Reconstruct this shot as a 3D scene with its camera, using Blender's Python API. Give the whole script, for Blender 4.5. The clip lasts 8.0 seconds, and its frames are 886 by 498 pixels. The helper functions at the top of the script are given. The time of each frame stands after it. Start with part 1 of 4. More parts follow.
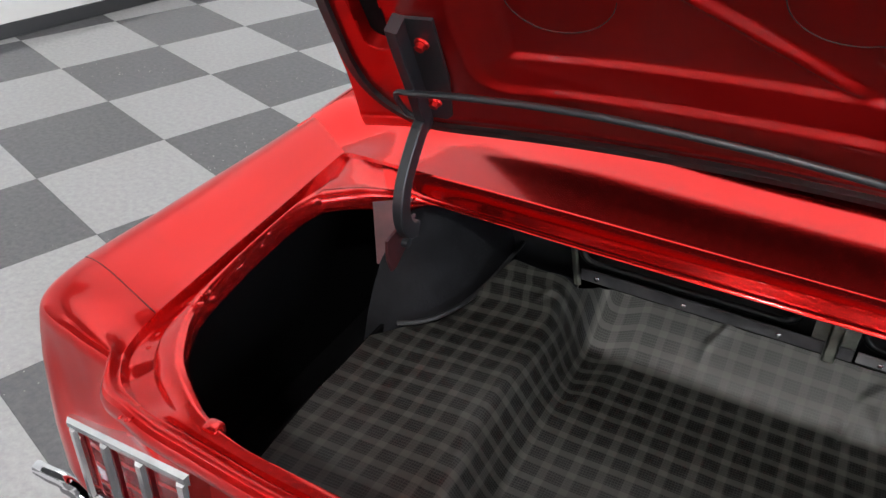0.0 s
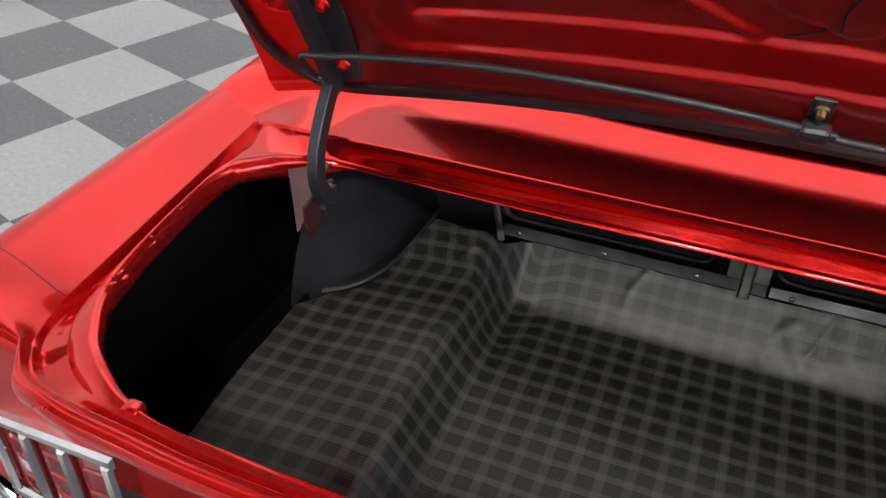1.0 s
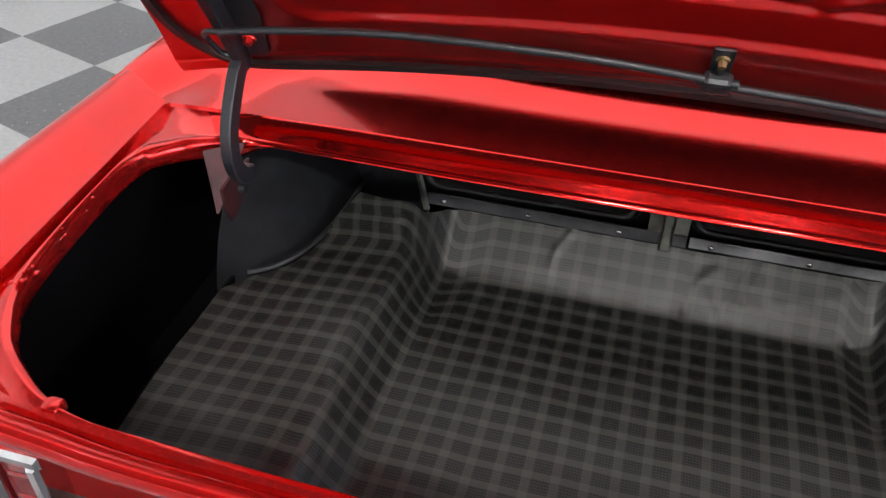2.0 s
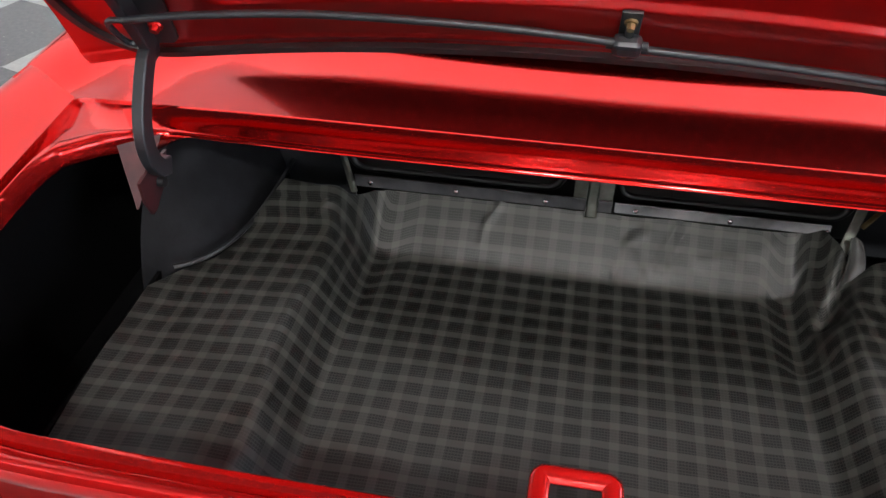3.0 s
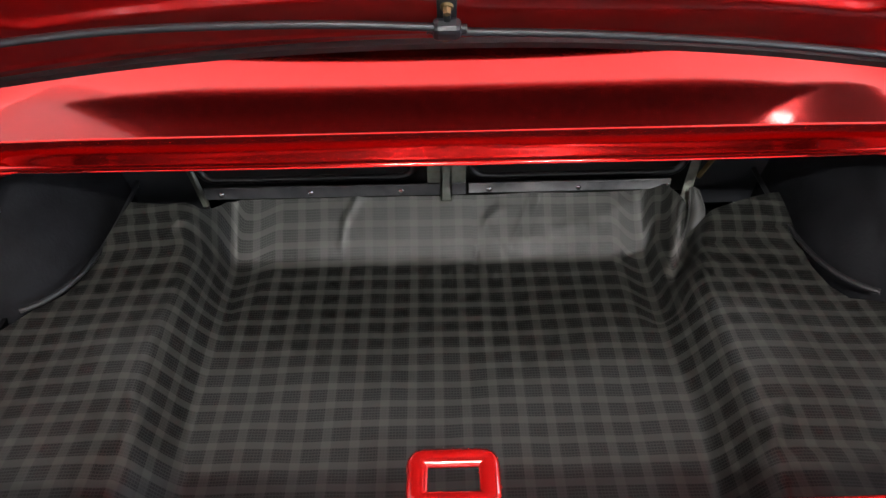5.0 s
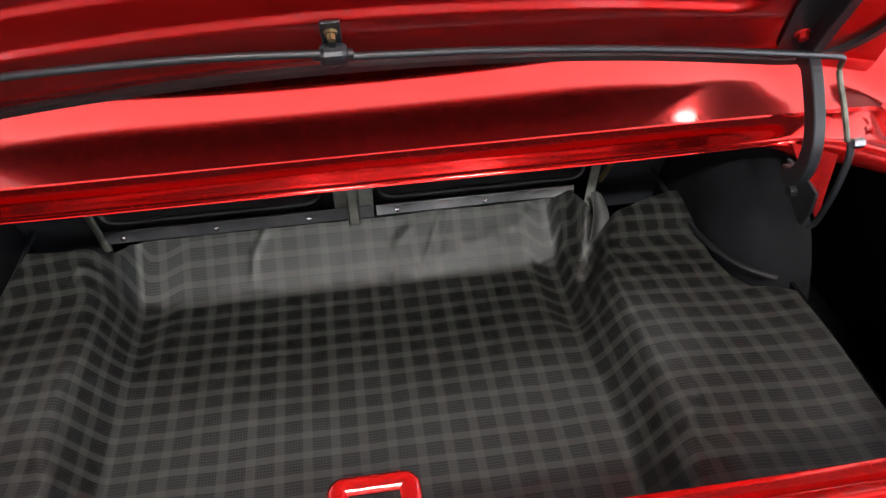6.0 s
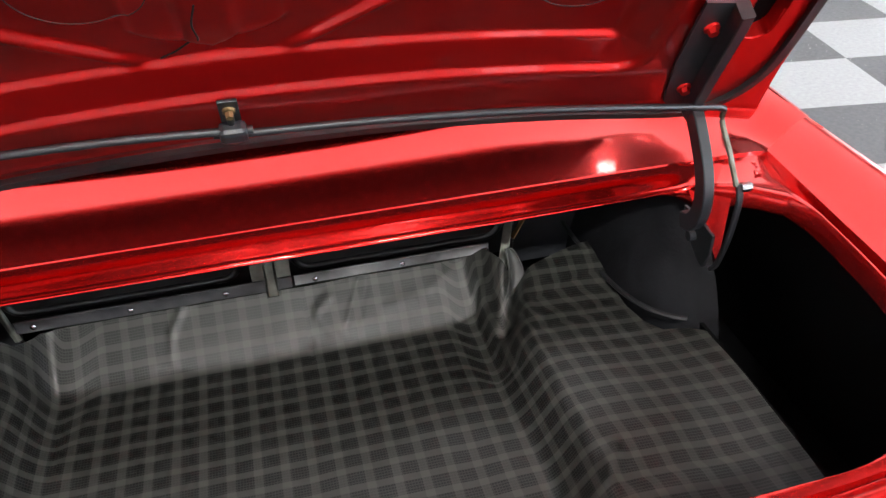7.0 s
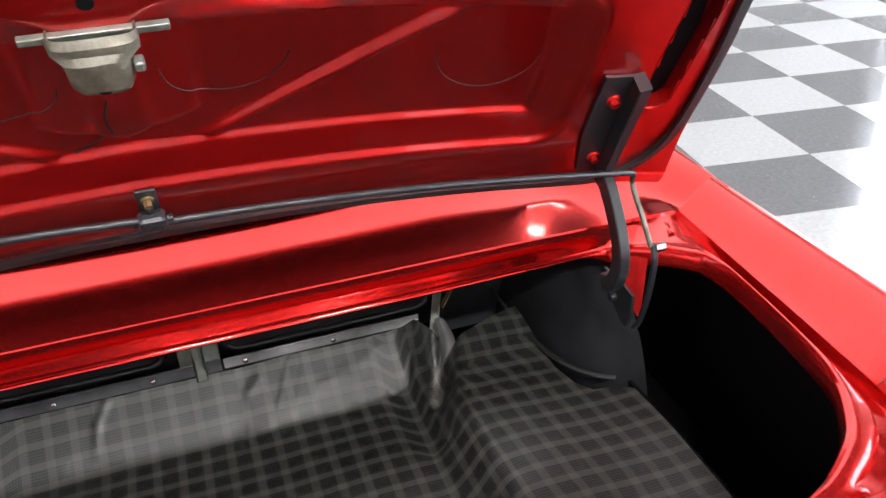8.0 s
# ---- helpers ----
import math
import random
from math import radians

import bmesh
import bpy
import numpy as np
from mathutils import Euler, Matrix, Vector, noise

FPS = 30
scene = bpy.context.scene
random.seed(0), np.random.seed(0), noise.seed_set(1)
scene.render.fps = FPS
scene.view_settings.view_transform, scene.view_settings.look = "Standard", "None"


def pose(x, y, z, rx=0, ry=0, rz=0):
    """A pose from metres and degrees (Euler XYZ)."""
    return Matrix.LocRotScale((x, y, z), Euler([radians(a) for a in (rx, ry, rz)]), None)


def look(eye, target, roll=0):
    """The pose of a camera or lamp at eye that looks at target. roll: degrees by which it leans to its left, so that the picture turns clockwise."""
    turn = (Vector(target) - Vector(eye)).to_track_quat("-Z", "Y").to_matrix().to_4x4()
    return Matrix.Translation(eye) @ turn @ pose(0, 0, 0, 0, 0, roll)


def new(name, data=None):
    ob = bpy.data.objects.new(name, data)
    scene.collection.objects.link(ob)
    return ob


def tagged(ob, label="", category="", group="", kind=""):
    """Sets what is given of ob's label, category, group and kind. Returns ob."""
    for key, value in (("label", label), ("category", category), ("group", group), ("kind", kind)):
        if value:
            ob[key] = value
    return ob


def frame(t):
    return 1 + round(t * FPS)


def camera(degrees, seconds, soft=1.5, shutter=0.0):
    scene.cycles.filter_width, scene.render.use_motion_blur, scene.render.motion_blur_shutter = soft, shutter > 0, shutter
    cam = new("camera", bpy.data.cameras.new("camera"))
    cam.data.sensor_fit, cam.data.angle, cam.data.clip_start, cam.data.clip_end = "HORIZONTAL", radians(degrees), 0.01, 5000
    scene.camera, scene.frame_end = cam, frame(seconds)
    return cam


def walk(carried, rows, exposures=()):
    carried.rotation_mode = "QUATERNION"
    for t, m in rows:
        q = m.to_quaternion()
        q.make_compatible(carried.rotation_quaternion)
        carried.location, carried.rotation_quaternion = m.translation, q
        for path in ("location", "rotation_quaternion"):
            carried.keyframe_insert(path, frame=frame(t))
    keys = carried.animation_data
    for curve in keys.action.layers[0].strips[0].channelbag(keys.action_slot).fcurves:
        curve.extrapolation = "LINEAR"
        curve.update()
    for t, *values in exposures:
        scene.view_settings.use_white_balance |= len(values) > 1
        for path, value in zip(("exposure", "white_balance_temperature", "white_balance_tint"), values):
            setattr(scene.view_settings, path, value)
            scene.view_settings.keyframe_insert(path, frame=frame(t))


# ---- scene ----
# camera and its walk
cam = camera(57.0, 8.0)
PATH = [
    (0, (-0.0919, -0.3985, 1.3355), (-0.8443, 1.0932, 0.236), 2.05),
    (0.5, (-0.0826, -0.3925, 1.3346), (-0.7507, 1.1095, 0.1955), 1.80),
    (1, (-0.072, -0.3886, 1.3309), (-0.6617, 1.1238, 0.1627), 1.48),
    (1.5, (-0.0632, -0.3831, 1.3304), (-0.5739, 1.1357, 0.1336), 1.16),
    (3, (-0.0431, -0.3837, 1.3196), (-0.3218, 1.1536, 0.071), 0.34),
    (3.5, (-0.0355, -0.3821, 1.3202), (-0.2465, 1.1579, 0.0617), -0.02),
    (4, (-0.0283, -0.3822, 1.32), (-0.1662, 1.1644, 0.0594), -0.42),
    (4.5, (-0.0195, -0.3815, 1.3202), (-0.0924, 1.1665, 0.056), -0.77),
    (6, (0.0118, -0.3835, 1.3211), (0.1975, 1.1835, 0.0923), -2.07),
    (6.5, (0.0269, -0.3917, 1.3255), (0.3033, 1.2084, 0.1579), -2.48),
    (7, (0.0385, -0.3983, 1.3306), (0.3973, 1.2243, 0.2178), -2.64),
    (7.5, (0.0449, -0.4037, 1.3374), (0.4886, 1.2412, 0.2899), -2.80),
    (8, (0.0505, -0.4107, 1.3446), (0.5863, 1.2485, 0.3648), -2.95),
]
walk(cam, [(t, look(eye, target, roll)) for t, eye, target, roll in PATH], [(0.0, -0.35), (3.0, -0.18), (6.0, 0.03), (8.0, 0.3)])

# world, lamps
world = bpy.data.worlds.new("world")
world.use_nodes = True
scene.world = world
world.node_tree.nodes["Background"].inputs[0].default_value = (0.75, 0.8, 0.9, 1)
world.node_tree.nodes["Background"].inputs[1].default_value = 12.0

LAMP_GLOW = 350.0
LAMPS = [(x, -3.7, 0.6, 0.5) for x in (-0.2, 1.0)]
SPOT = (3.9, 7.6, 0.26, 0.26)
# wide glowing panel added overhead, out of view, to brighten the red paint
FILL_GLOW, FILL_PANEL = 1.4, (-0.2, 4.0, 9.2, 5.0)


# materials
def material(name, color, rough=0.5, metal=0.0, coat=0.0, spec=0.5):
    m = bpy.data.materials.new(name)
    m.use_nodes = True
    b = m.node_tree.nodes["Principled BSDF"]
    b.inputs["Base Color"].default_value = (*color, 1)
    b.inputs["Roughness"].default_value = rough
    b.inputs["Metallic"].default_value = metal
    b.inputs["Coat Weight"].default_value = coat
    b.inputs["Coat Roughness"].default_value = 0.03
    b.inputs["Specular IOR Level"].default_value = spec
    return m


def node(m, kind, **values):
    n = m.node_tree.nodes.new(kind)
    for key, value in values.items():
        n.inputs[key.replace("_", " ")].default_value = value
    return n


def ramp(m, stops):
    r = m.node_tree.nodes.new("ShaderNodeValToRGB")
    while len(r.color_ramp.elements) < len(stops):
        r.color_ramp.elements.new(0.5)
    for e, (p, c) in zip(r.color_ramp.elements, stops):
        e.position, e.color = p, (*c, 1)
    return r


def link(m, a, out, b, into):
    m.node_tree.links.new(a.outputs[out], b.inputs[into])


def varied(m, scale, c0, c1, bump=0.0, bump_scale=None, detail=6.0, rough=None):
    """Noise between two colours, with fine relief and a change of gloss."""
    b = m.node_tree.nodes["Principled BSDF"]
    tc = m.node_tree.nodes.new("ShaderNodeTexCoord")
    n = node(m, "ShaderNodeTexNoise", Scale=scale, Detail=detail)
    link(m, tc, "Object", n, "Vector")
    r = ramp(m, [(0.3, c0), (0.7, c1)])
    link(m, n, "Fac", r, "Fac")
    link(m, r, "Color", b, "Base Color")
    if rough:
        rr = node(m, "ShaderNodeMapRange", To_Min=rough[0], To_Max=rough[1])
        n3 = node(m, "ShaderNodeTexNoise", Scale=scale * 0.3, Detail=4.0)
        link(m, tc, "Object", n3, "Vector")
        link(m, n3, "Fac", rr, "Value")
        link(m, rr, "Result", b, "Roughness")
    if bump:
        n2 = node(m, "ShaderNodeTexNoise", Scale=bump_scale or scale * 4, Detail=3.0)
        link(m, tc, "Object", n2, "Vector")
        bp = node(m, "ShaderNodeBump", Strength=bump, Distance=0.001)
        link(m, n2, "Fac", bp, "Height")
        link(m, bp, "Normal", b, "Normal")
    return m


PAINT_METAL = 0.8


def paint(name, bump, rough=0.31, metal=PAINT_METAL, coat=0.45):
    m = material(name, (0.8, 0.010, 0.009), rough, metal, coat)
    m.node_tree.nodes["Principled BSDF"].inputs["Coat Roughness"].default_value = 0.02
    b = m.node_tree.nodes["Principled BSDF"]
    tc = m.node_tree.nodes.new("ShaderNodeTexCoord")
    n = node(m, "ShaderNodeTexNoise", Scale=5.0, Detail=3.0)
    link(m, tc, "Object", n, "Vector")
    r = ramp(m, [(0.3, (0.57, 0.0110, 0.0100)), (0.7, (0.63, 0.0125, 0.0114))])
    link(m, n, "Fac", r, "Fac")
    link(m, r, "Color", b, "Base Color")
    peel = node(m, "ShaderNodeTexNoise", Scale=260.0, Detail=1.0)
    link(m, tc, "Object", peel, "Vector")
    bp = node(m, "ShaderNodeBump", Strength=0.06, Distance=0.0004)
    link(m, peel, "Fac", bp, "Height")
    out = bp
    if bump:
        lump = node(m, "ShaderNodeTexNoise", Scale=42.0, Detail=2.0)
        link(m, tc, "Object", lump, "Vector")
        bp2 = node(m, "ShaderNodeBump", Strength=bump, Distance=0.003)
        link(m, lump, "Fac", bp2, "Height")
        link(m, bp, "Normal", bp2, "Normal")
        out = bp2
    link(m, out, "Normal", b, "Normal")
    link(m, out, "Normal", b, "Coat Normal")
    return m


# same body red; deck and lip copies carry shade as glossier, more metallic settings
PAINT, PAINT_DECK, PAINT_RIM, PAINT_INNER, GLOSS_RED, PAINT_LIP = paint("red_paint", 0.0), paint("red_paint_deck_dark", 0.0, 0.145, 0.96), paint("red_paint_over_sealer", 0.2, 0.24, 0.76, 0.7), paint("red_paint_inner_side", 0.0, 0.33, 0.9, 0.9), paint("glossy_red_enamel", 0.0, 0.12, 0.5, 1.0), paint("red_paint_lip", 0.0, 0.125, 0.97)
BLACK = varied(material("near_black", (0.01, 0.01, 0.011), 0.9, spec=0.1), 8, (0.0015, 0.0015, 0.0018), (0.0035, 0.0035, 0.004))
RUBBER = varied(material("rubber", (0.02, 0.021, 0.023), 0.5), 30, (0.006, 0.0065, 0.007), (0.012, 0.0125, 0.014), 0.3)
SATIN = material("satin_black_steel", (0.011, 0.0125, 0.015), 0.42, 0.0)
PANEL = material("black_board", (0.012, 0.012, 0.013), 0.32)
GREY = varied(material("dark_grey_felt", (0.03, 0.03, 0.034), 0.75, spec=0.15), 25, (0.005, 0.0052, 0.0062), (0.010, 0.0103, 0.0125), 0.4, 200)
ZINC = varied(material("dull_zinc", (0.3, 0.31, 0.27), 0.45, 0.6), 40, (0.13, 0.135, 0.115), (0.27, 0.285, 0.25), 0.2)
LATCH_ZINC = varied(material("weathered_zinc", (0.4, 0.38, 0.32), 0.42, 0.35), 55, (0.04, 0.033, 0.019), (0.13, 0.12, 0.093), 0.5)
STEEL = material("bright_steel", (0.6, 0.6, 0.62), 0.25, 1.0)
WORN_CHROME = varied(material("worn_chrome", (0.6, 0.6, 0.61), 0.12, 1.0), 30, (0.5, 0.5, 0.51), (0.68, 0.68, 0.69), 0.12, 60)
CHROME = material("chrome", (0.85, 0.86, 0.88), 0.06, 1.0)
BOLT = varied(material("yellow_zinc", (0.45, 0.3, 0.1), 0.4, 0.8), 60, (0.14, 0.095, 0.04), (0.26, 0.19, 0.09))
# bracket red darkened in its colour for the shade under the deck
SHADED_RED = varied(material("red_in_shade", (0.06, 0.008, 0.01), 0.45), 25, (0.012, 0.006, 0.007), (0.05, 0.008, 0.010), 0.3)
# shaded copy of the body red, for the left bracket web
DULL_RED = varied(material("web_red_in_shade", (0.2, 0.04, 0.045), 0.5), 30, (0.035, 0.008, 0.010), (0.08, 0.018, 0.022), 0.2)
GLASS = material("dark_glass", (0.006, 0.005, 0.005), 0.05, spec=0.0)
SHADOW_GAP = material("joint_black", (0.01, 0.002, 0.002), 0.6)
LENS = material("red_lens", (0.16, 0.004, 0.006), 0.12, 0.0, 0.6)
WALLP = varied(material("white_wall_paint", (0.8, 0.8, 0.78), 0.6), 3, (0.76, 0.76, 0.74), (0.82, 0.82, 0.8))
BASEB = material("black_vinyl_base", (0.02, 0.02, 0.021), 0.35)
CEIL = varied(material("dark_ceiling_paint", (0.06, 0.06, 0.06), 0.85, spec=0.2), 2, (0.05, 0.05, 0.05), (0.075, 0.075, 0.074))


def tile_material(name, c0, c1, chip):
    m = material(name, c0, 0.16)
    b = m.node_tree.nodes["Principled BSDF"]
    g = m.node_tree.nodes.new("ShaderNodeNewGeometry")
    n = node(m, "ShaderNodeTexNoise", Scale=55.0, Detail=5.0, Roughness=0.7)
    link(m, g, "Position", n, "Vector")
    r = ramp(m, [(0.35, c0), (0.65, c1)])
    link(m, n, "Fac", r, "Fac")
    v = node(m, "ShaderNodeTexVoronoi", Scale=38.0)
    link(m, g, "Position", v, "Vector")
    k = ramp(m, [(0.06, (1, 1, 1)), (0.10, (0, 0, 0))])
    link(m, v, "Distance", k, "Fac")
    big = node(m, "ShaderNodeTexNoise", Scale=2.2, Detail=2.0)
    link(m, g, "Position", big, "Vector")
    sp = node(m, "ShaderNodeMath")
    sp.operation = "MULTIPLY"
    kb = ramp(m, [(0.5, (0, 0, 0)), (0.6, (1, 1, 1))])
    link(m, big, "Fac", kb, "Fac")
    link(m, k, "Color", sp, 0)
    link(m, kb, "Color", sp, 1)
    mix = m.node_tree.nodes.new("ShaderNodeMix")
    mix.data_type = "RGBA"
    link(m, sp, "Value", mix, "Factor")
    link(m, r, "Color", mix, 6)
    mix.inputs[7].default_value = (*chip, 1)
    link(m, mix, 2, b, "Base Color")
    rr = node(m, "ShaderNodeMapRange", To_Min=0.07, To_Max=0.17)
    link(m, big, "Fac", rr, "Value")
    link(m, rr, "Result", b, "Roughness")
    return m


TILE_L = tile_material("light_vinyl_tile", (0.36, 0.36, 0.365), (0.44, 0.44, 0.44), (0.5, 0.5, 0.5))
TILE_D = tile_material("dark_vinyl_tile", (0.105, 0.105, 0.112), (0.145, 0.145, 0.15), (0.6, 0.6, 0.58))


def plaid():
    """Woven plaid vinyl: a cell is one unit of the UV map."""
    m = material("plaid_vinyl", (0.06, 0.06, 0.055), 0.42, spec=0.28)
    b = m.node_tree.nodes["Principled BSDF"]
    uv = m.node_tree.nodes.new("ShaderNodeUVMap")
    sep = m.node_tree.nodes.new("ShaderNodeSeparateXYZ")
    link(m, uv, "UV", sep, "Vector")

    def math(op, a, c):
        n = m.node_tree.nodes.new("ShaderNodeMath")
        n.operation = op
        for k, v in enumerate((a, c)):
            if isinstance(v, (int, float)):
                n.inputs[k].default_value = v
            else:
                m.node_tree.links.new(v, n.inputs[k])
        return n.outputs[0]

    def band(axis):
        fr = math("FRACT", sep.outputs[axis], 0)
        d = math("ABSOLUTE", math("SUBTRACT", fr, 0.5), 0)
        r = node(m, "ShaderNodeMapRange", From_Min=0.31, From_Max=0.345)
        m.node_tree.links.new(d, r.inputs["Value"])
        return r.outputs[0]
    bx, by = band("X"), band("Y")

    def stripes(axis, count, duty):
        fr = math("FRACT", math("MULTIPLY", sep.outputs[axis], count), 0)
        return math("LESS_THAN", fr, duty)
    rows = stripes("Y", 7.0, 0.64)
    dots = math("MULTIPLY", rows, stripes("X", 9.0, 0.78))
    tone = math("ADD", math("MULTIPLY", bx, 0.5), math("MULTIPLY", by, 0.5))
    r = ramp(m, [(0.0, (0.0155, 0.0158, 0.0146)), (0.5, (0.028, 0.0284, 0.0255)), (1.0, (0.040, 0.0405, 0.0355))])
    m.node_tree.links.new(tone, r.inputs["Fac"])
    inblock = math("MULTIPLY", math("SUBTRACT", 1.0, by), math("SUBTRACT", 1.0, math("MULTIPLY", bx, 0.75)))
    dark = math("MULTIPLY", dots, inblock)
    keep = math("SUBTRACT", 1.0, math("MULTIPLY", dark, 0.9))
    mul = m.node_tree.nodes.new("ShaderNodeMix")
    mul.data_type, mul.blend_type = "RGBA", "MULTIPLY"
    mul.inputs[0].default_value = 1.0
    link(m, r, "Color", mul, 6)
    m.node_tree.links.new(keep, mul.inputs[7])
    link(m, mul, 2, b, "Base Color")
    tc = m.node_tree.nodes.new("ShaderNodeTexCoord")
    n = node(m, "ShaderNodeTexNoise", Scale=9.0, Detail=5.0)
    link(m, tc, "Object", n, "Vector")
    rr = node(m, "ShaderNodeMapRange", To_Min=0.36, To_Max=0.48)
    link(m, n, "Fac", rr, "Value")
    link(m, rr, "Result", b, "Roughness")
    bp = node(m, "ShaderNodeBump", Strength=0.1, Distance=0.0004)
    m.node_tree.links.new(dots, bp.inputs["Height"])
    n2 = node(m, "ShaderNodeTexNoise", Scale=14.0, Detail=3.0)
    link(m, tc, "Object", n2, "Vector")
    bp2 = node(m, "ShaderNodeBump", Strength=0.5, Distance=0.004)
    link(m, n2, "Fac", bp2, "Height")
    link(m, bp, "Normal", bp2, "Normal")
    link(m, bp2, "Normal", b, "Normal")
    return m


PLAID = plaid()


# building blocks
def smooth(t):
    t = min(1.0, max(0.0, t))
    return t * t * (3 - 2 * t)


def part(name, bm, mat, parent=None, label="", rounded=False):
    me = bpy.data.meshes.new(name)
    bm.normal_update()
    bm.to_mesh(me)
    bm.free()
    me.materials.append(mat)
    if rounded:
        me.polygons.foreach_set("use_smooth", [True] * len(me.polygons))
        me.set_sharp_from_angle(angle=radians(38))
    ob = new(name, me)
    if parent is not None:
        ob.parent = parent
        ob.matrix_parent_inverse = parent.matrix_basis.inverted()
    if label:
        tagged(ob, label)
    return ob


def empty(name, x=0.0, y=0.0, z=0.0):
    ob = new(name)
    ob.location = (x, y, z)
    return ob


def box(bm, x0, y0, z0, x1, y1, z1, bevel=0.0, m=None):
    made = bmesh.ops.create_cube(bm, size=1.0)
    vs = made["verts"]
    for v in vs:
        v.co = Vector(((x0 + x1) / 2 + v.co.x * (x1 - x0), (y0 + y1) / 2 + v.co.y * (y1 - y0), (z0 + z1) / 2 + v.co.z * (z1 - z0)))
    if bevel:
        es = list({e for v in vs for e in v.link_edges})
        out = bmesh.ops.bevel(bm, geom=es, offset=bevel, segments=2, affect="EDGES", profile=0.5)
        vs = list({v for f in out["faces"] for v in f.verts} | {v for v in vs if v.is_valid})
    if m is not None:
        bmesh.ops.transform(bm, matrix=m, verts=vs)
    return bm


def sheet(rows, thick=0.0, closed=False):
    """A surface through rows of points, all of one length; thick gives it a second side, away from its normal."""
    bm = bmesh.new()
    grid = [[bm.verts.new(p) for p in row] for row in rows]
    for a, b in zip(grid, grid[1:]):
        n = len(a)
        for k in range(n if closed else n - 1):
            bm.faces.new((a[k], a[(k + 1) % n], b[(k + 1) % n], b[k]))
    bm.normal_update()
    if thick:
        bmesh.ops.solidify(bm, geom=bm.faces[:], thickness=thick)
    return bm


def spline(points, n):
    """A smooth line through points, of n + 1 points."""
    pts = [Vector(p) for p in points]
    pts = [2 * pts[0] - pts[1]] + pts + [2 * pts[-1] - pts[-2]]
    out = []
    for i in range(n + 1):
        u = i / n * (len(pts) - 3)
        k = min(int(u), len(pts) - 4)
        t = u - k
        a, b, c, d = pts[k:k + 4]
        out.append(0.5 * (2 * b + (c - a) * t + (2 * a - 5 * b + 4 * c - d) * t * t + (3 * b - a - 3 * c + d) * t ** 3))
    return out


def sweep(path, section, cap=True, up=(0, 0, 1)):
    """A closed section (across, up) along a path."""
    bm = bmesh.new()
    rings = []
    for i, p in enumerate(path):
        d = (path[min(i + 1, len(path) - 1)] - path[max(i - 1, 0)]).normalized()
        a = d.cross(Vector(up)).normalized()
        b = a.cross(d)
        rings.append([bm.verts.new(p + a * s + b * t) for s, t in section])
    for r, q in zip(rings, rings[1:]):
        n = len(r)
        for k in range(n):
            bm.faces.new((r[k], r[(k + 1) % n], q[(k + 1) % n], q[k]))
    if cap:
        bm.faces.new(rings[0][::-1])
        bm.faces.new(rings[-1])
    bmesh.ops.recalc_face_normals(bm, faces=bm.faces[:])
    return bm


def disc_section(r, n=10):
    return [(r * math.cos(2 * math.pi * k / n), r * math.sin(2 * math.pi * k / n)) for k in range(n)]


def rect_section(w, h, c=0.0015):
    w, h = w / 2, h / 2
    return [(-w + c, -h), (w - c, -h), (w, -h + c), (w, h - c), (w - c, h), (-w + c, h), (-w, h - c), (-w, -h + c)]


# the room
ROOM = (-4.6, 5.6, -6.5, 9.5, 5.0)


def wall(name, x0, y0, z0, x1, y1, z1, parent=None):
    bm = bmesh.new()
    box(bm, x0, y0, z0, x1, y1, z1)
    ob = part(name, bm, WALLP, parent)
    return ob if parent else tagged(ob, "plain white painted showroom wall", "wall", kind="structure")


bm = bmesh.new()
box(bm, ROOM[0] - 0.6, ROOM[2] - 0.2, ROOM[4], ROOM[1] + 0.2, ROOM[3] + 0.2, ROOM[4] + 0.2)
tagged(part("ceiling", bm, CEIL), "plain dark grey showroom ceiling", "ceiling", kind="structure")
# unseen opening added in the back wall to light the lid's inner side
BACK_OPENING = (3.9, 5.3, 0.2, 3.0)
south = wall("wall_south", ROOM[0] - 0.6, ROOM[2] - 0.2, 0, BACK_OPENING[0], ROOM[2], ROOM[4])
wall("wall_pier", BACK_OPENING[1], ROOM[2] - 0.2, 0, ROOM[1] + 0.2, ROOM[2], ROOM[4], south)
wall("wall_sill", BACK_OPENING[0], ROOM[2] - 0.2, 0, BACK_OPENING[1], ROOM[2], BACK_OPENING[2], south)
wall("wall_head", BACK_OPENING[0], ROOM[2] - 0.2, BACK_OPENING[3], BACK_OPENING[1], ROOM[2], ROOM[4], south)
shop = tagged(empty("window_added_back", (BACK_OPENING[0] + BACK_OPENING[1]) / 2, ROOM[2] - 0.1, BACK_OPENING[2]), "unseen bright window in the back wall, added to light the lid", "window", kind="structure")
for k in range(4):
    x = BACK_OPENING[0] + 0.03 + (BACK_OPENING[1] - BACK_OPENING[0] - 0.06) * k / 3
    bm = bmesh.new()
    box(bm, x - 0.03, ROOM[2] - 0.13, BACK_OPENING[2], x + 0.03, ROOM[2] - 0.07, BACK_OPENING[3], 0.004)
    part("window_frame", bm, WALLP, shop)
wall("wall_north", ROOM[0] - 0.6, ROOM[3], 0, ROOM[1] + 0.2, ROOM[3] + 0.2, ROOM[4])
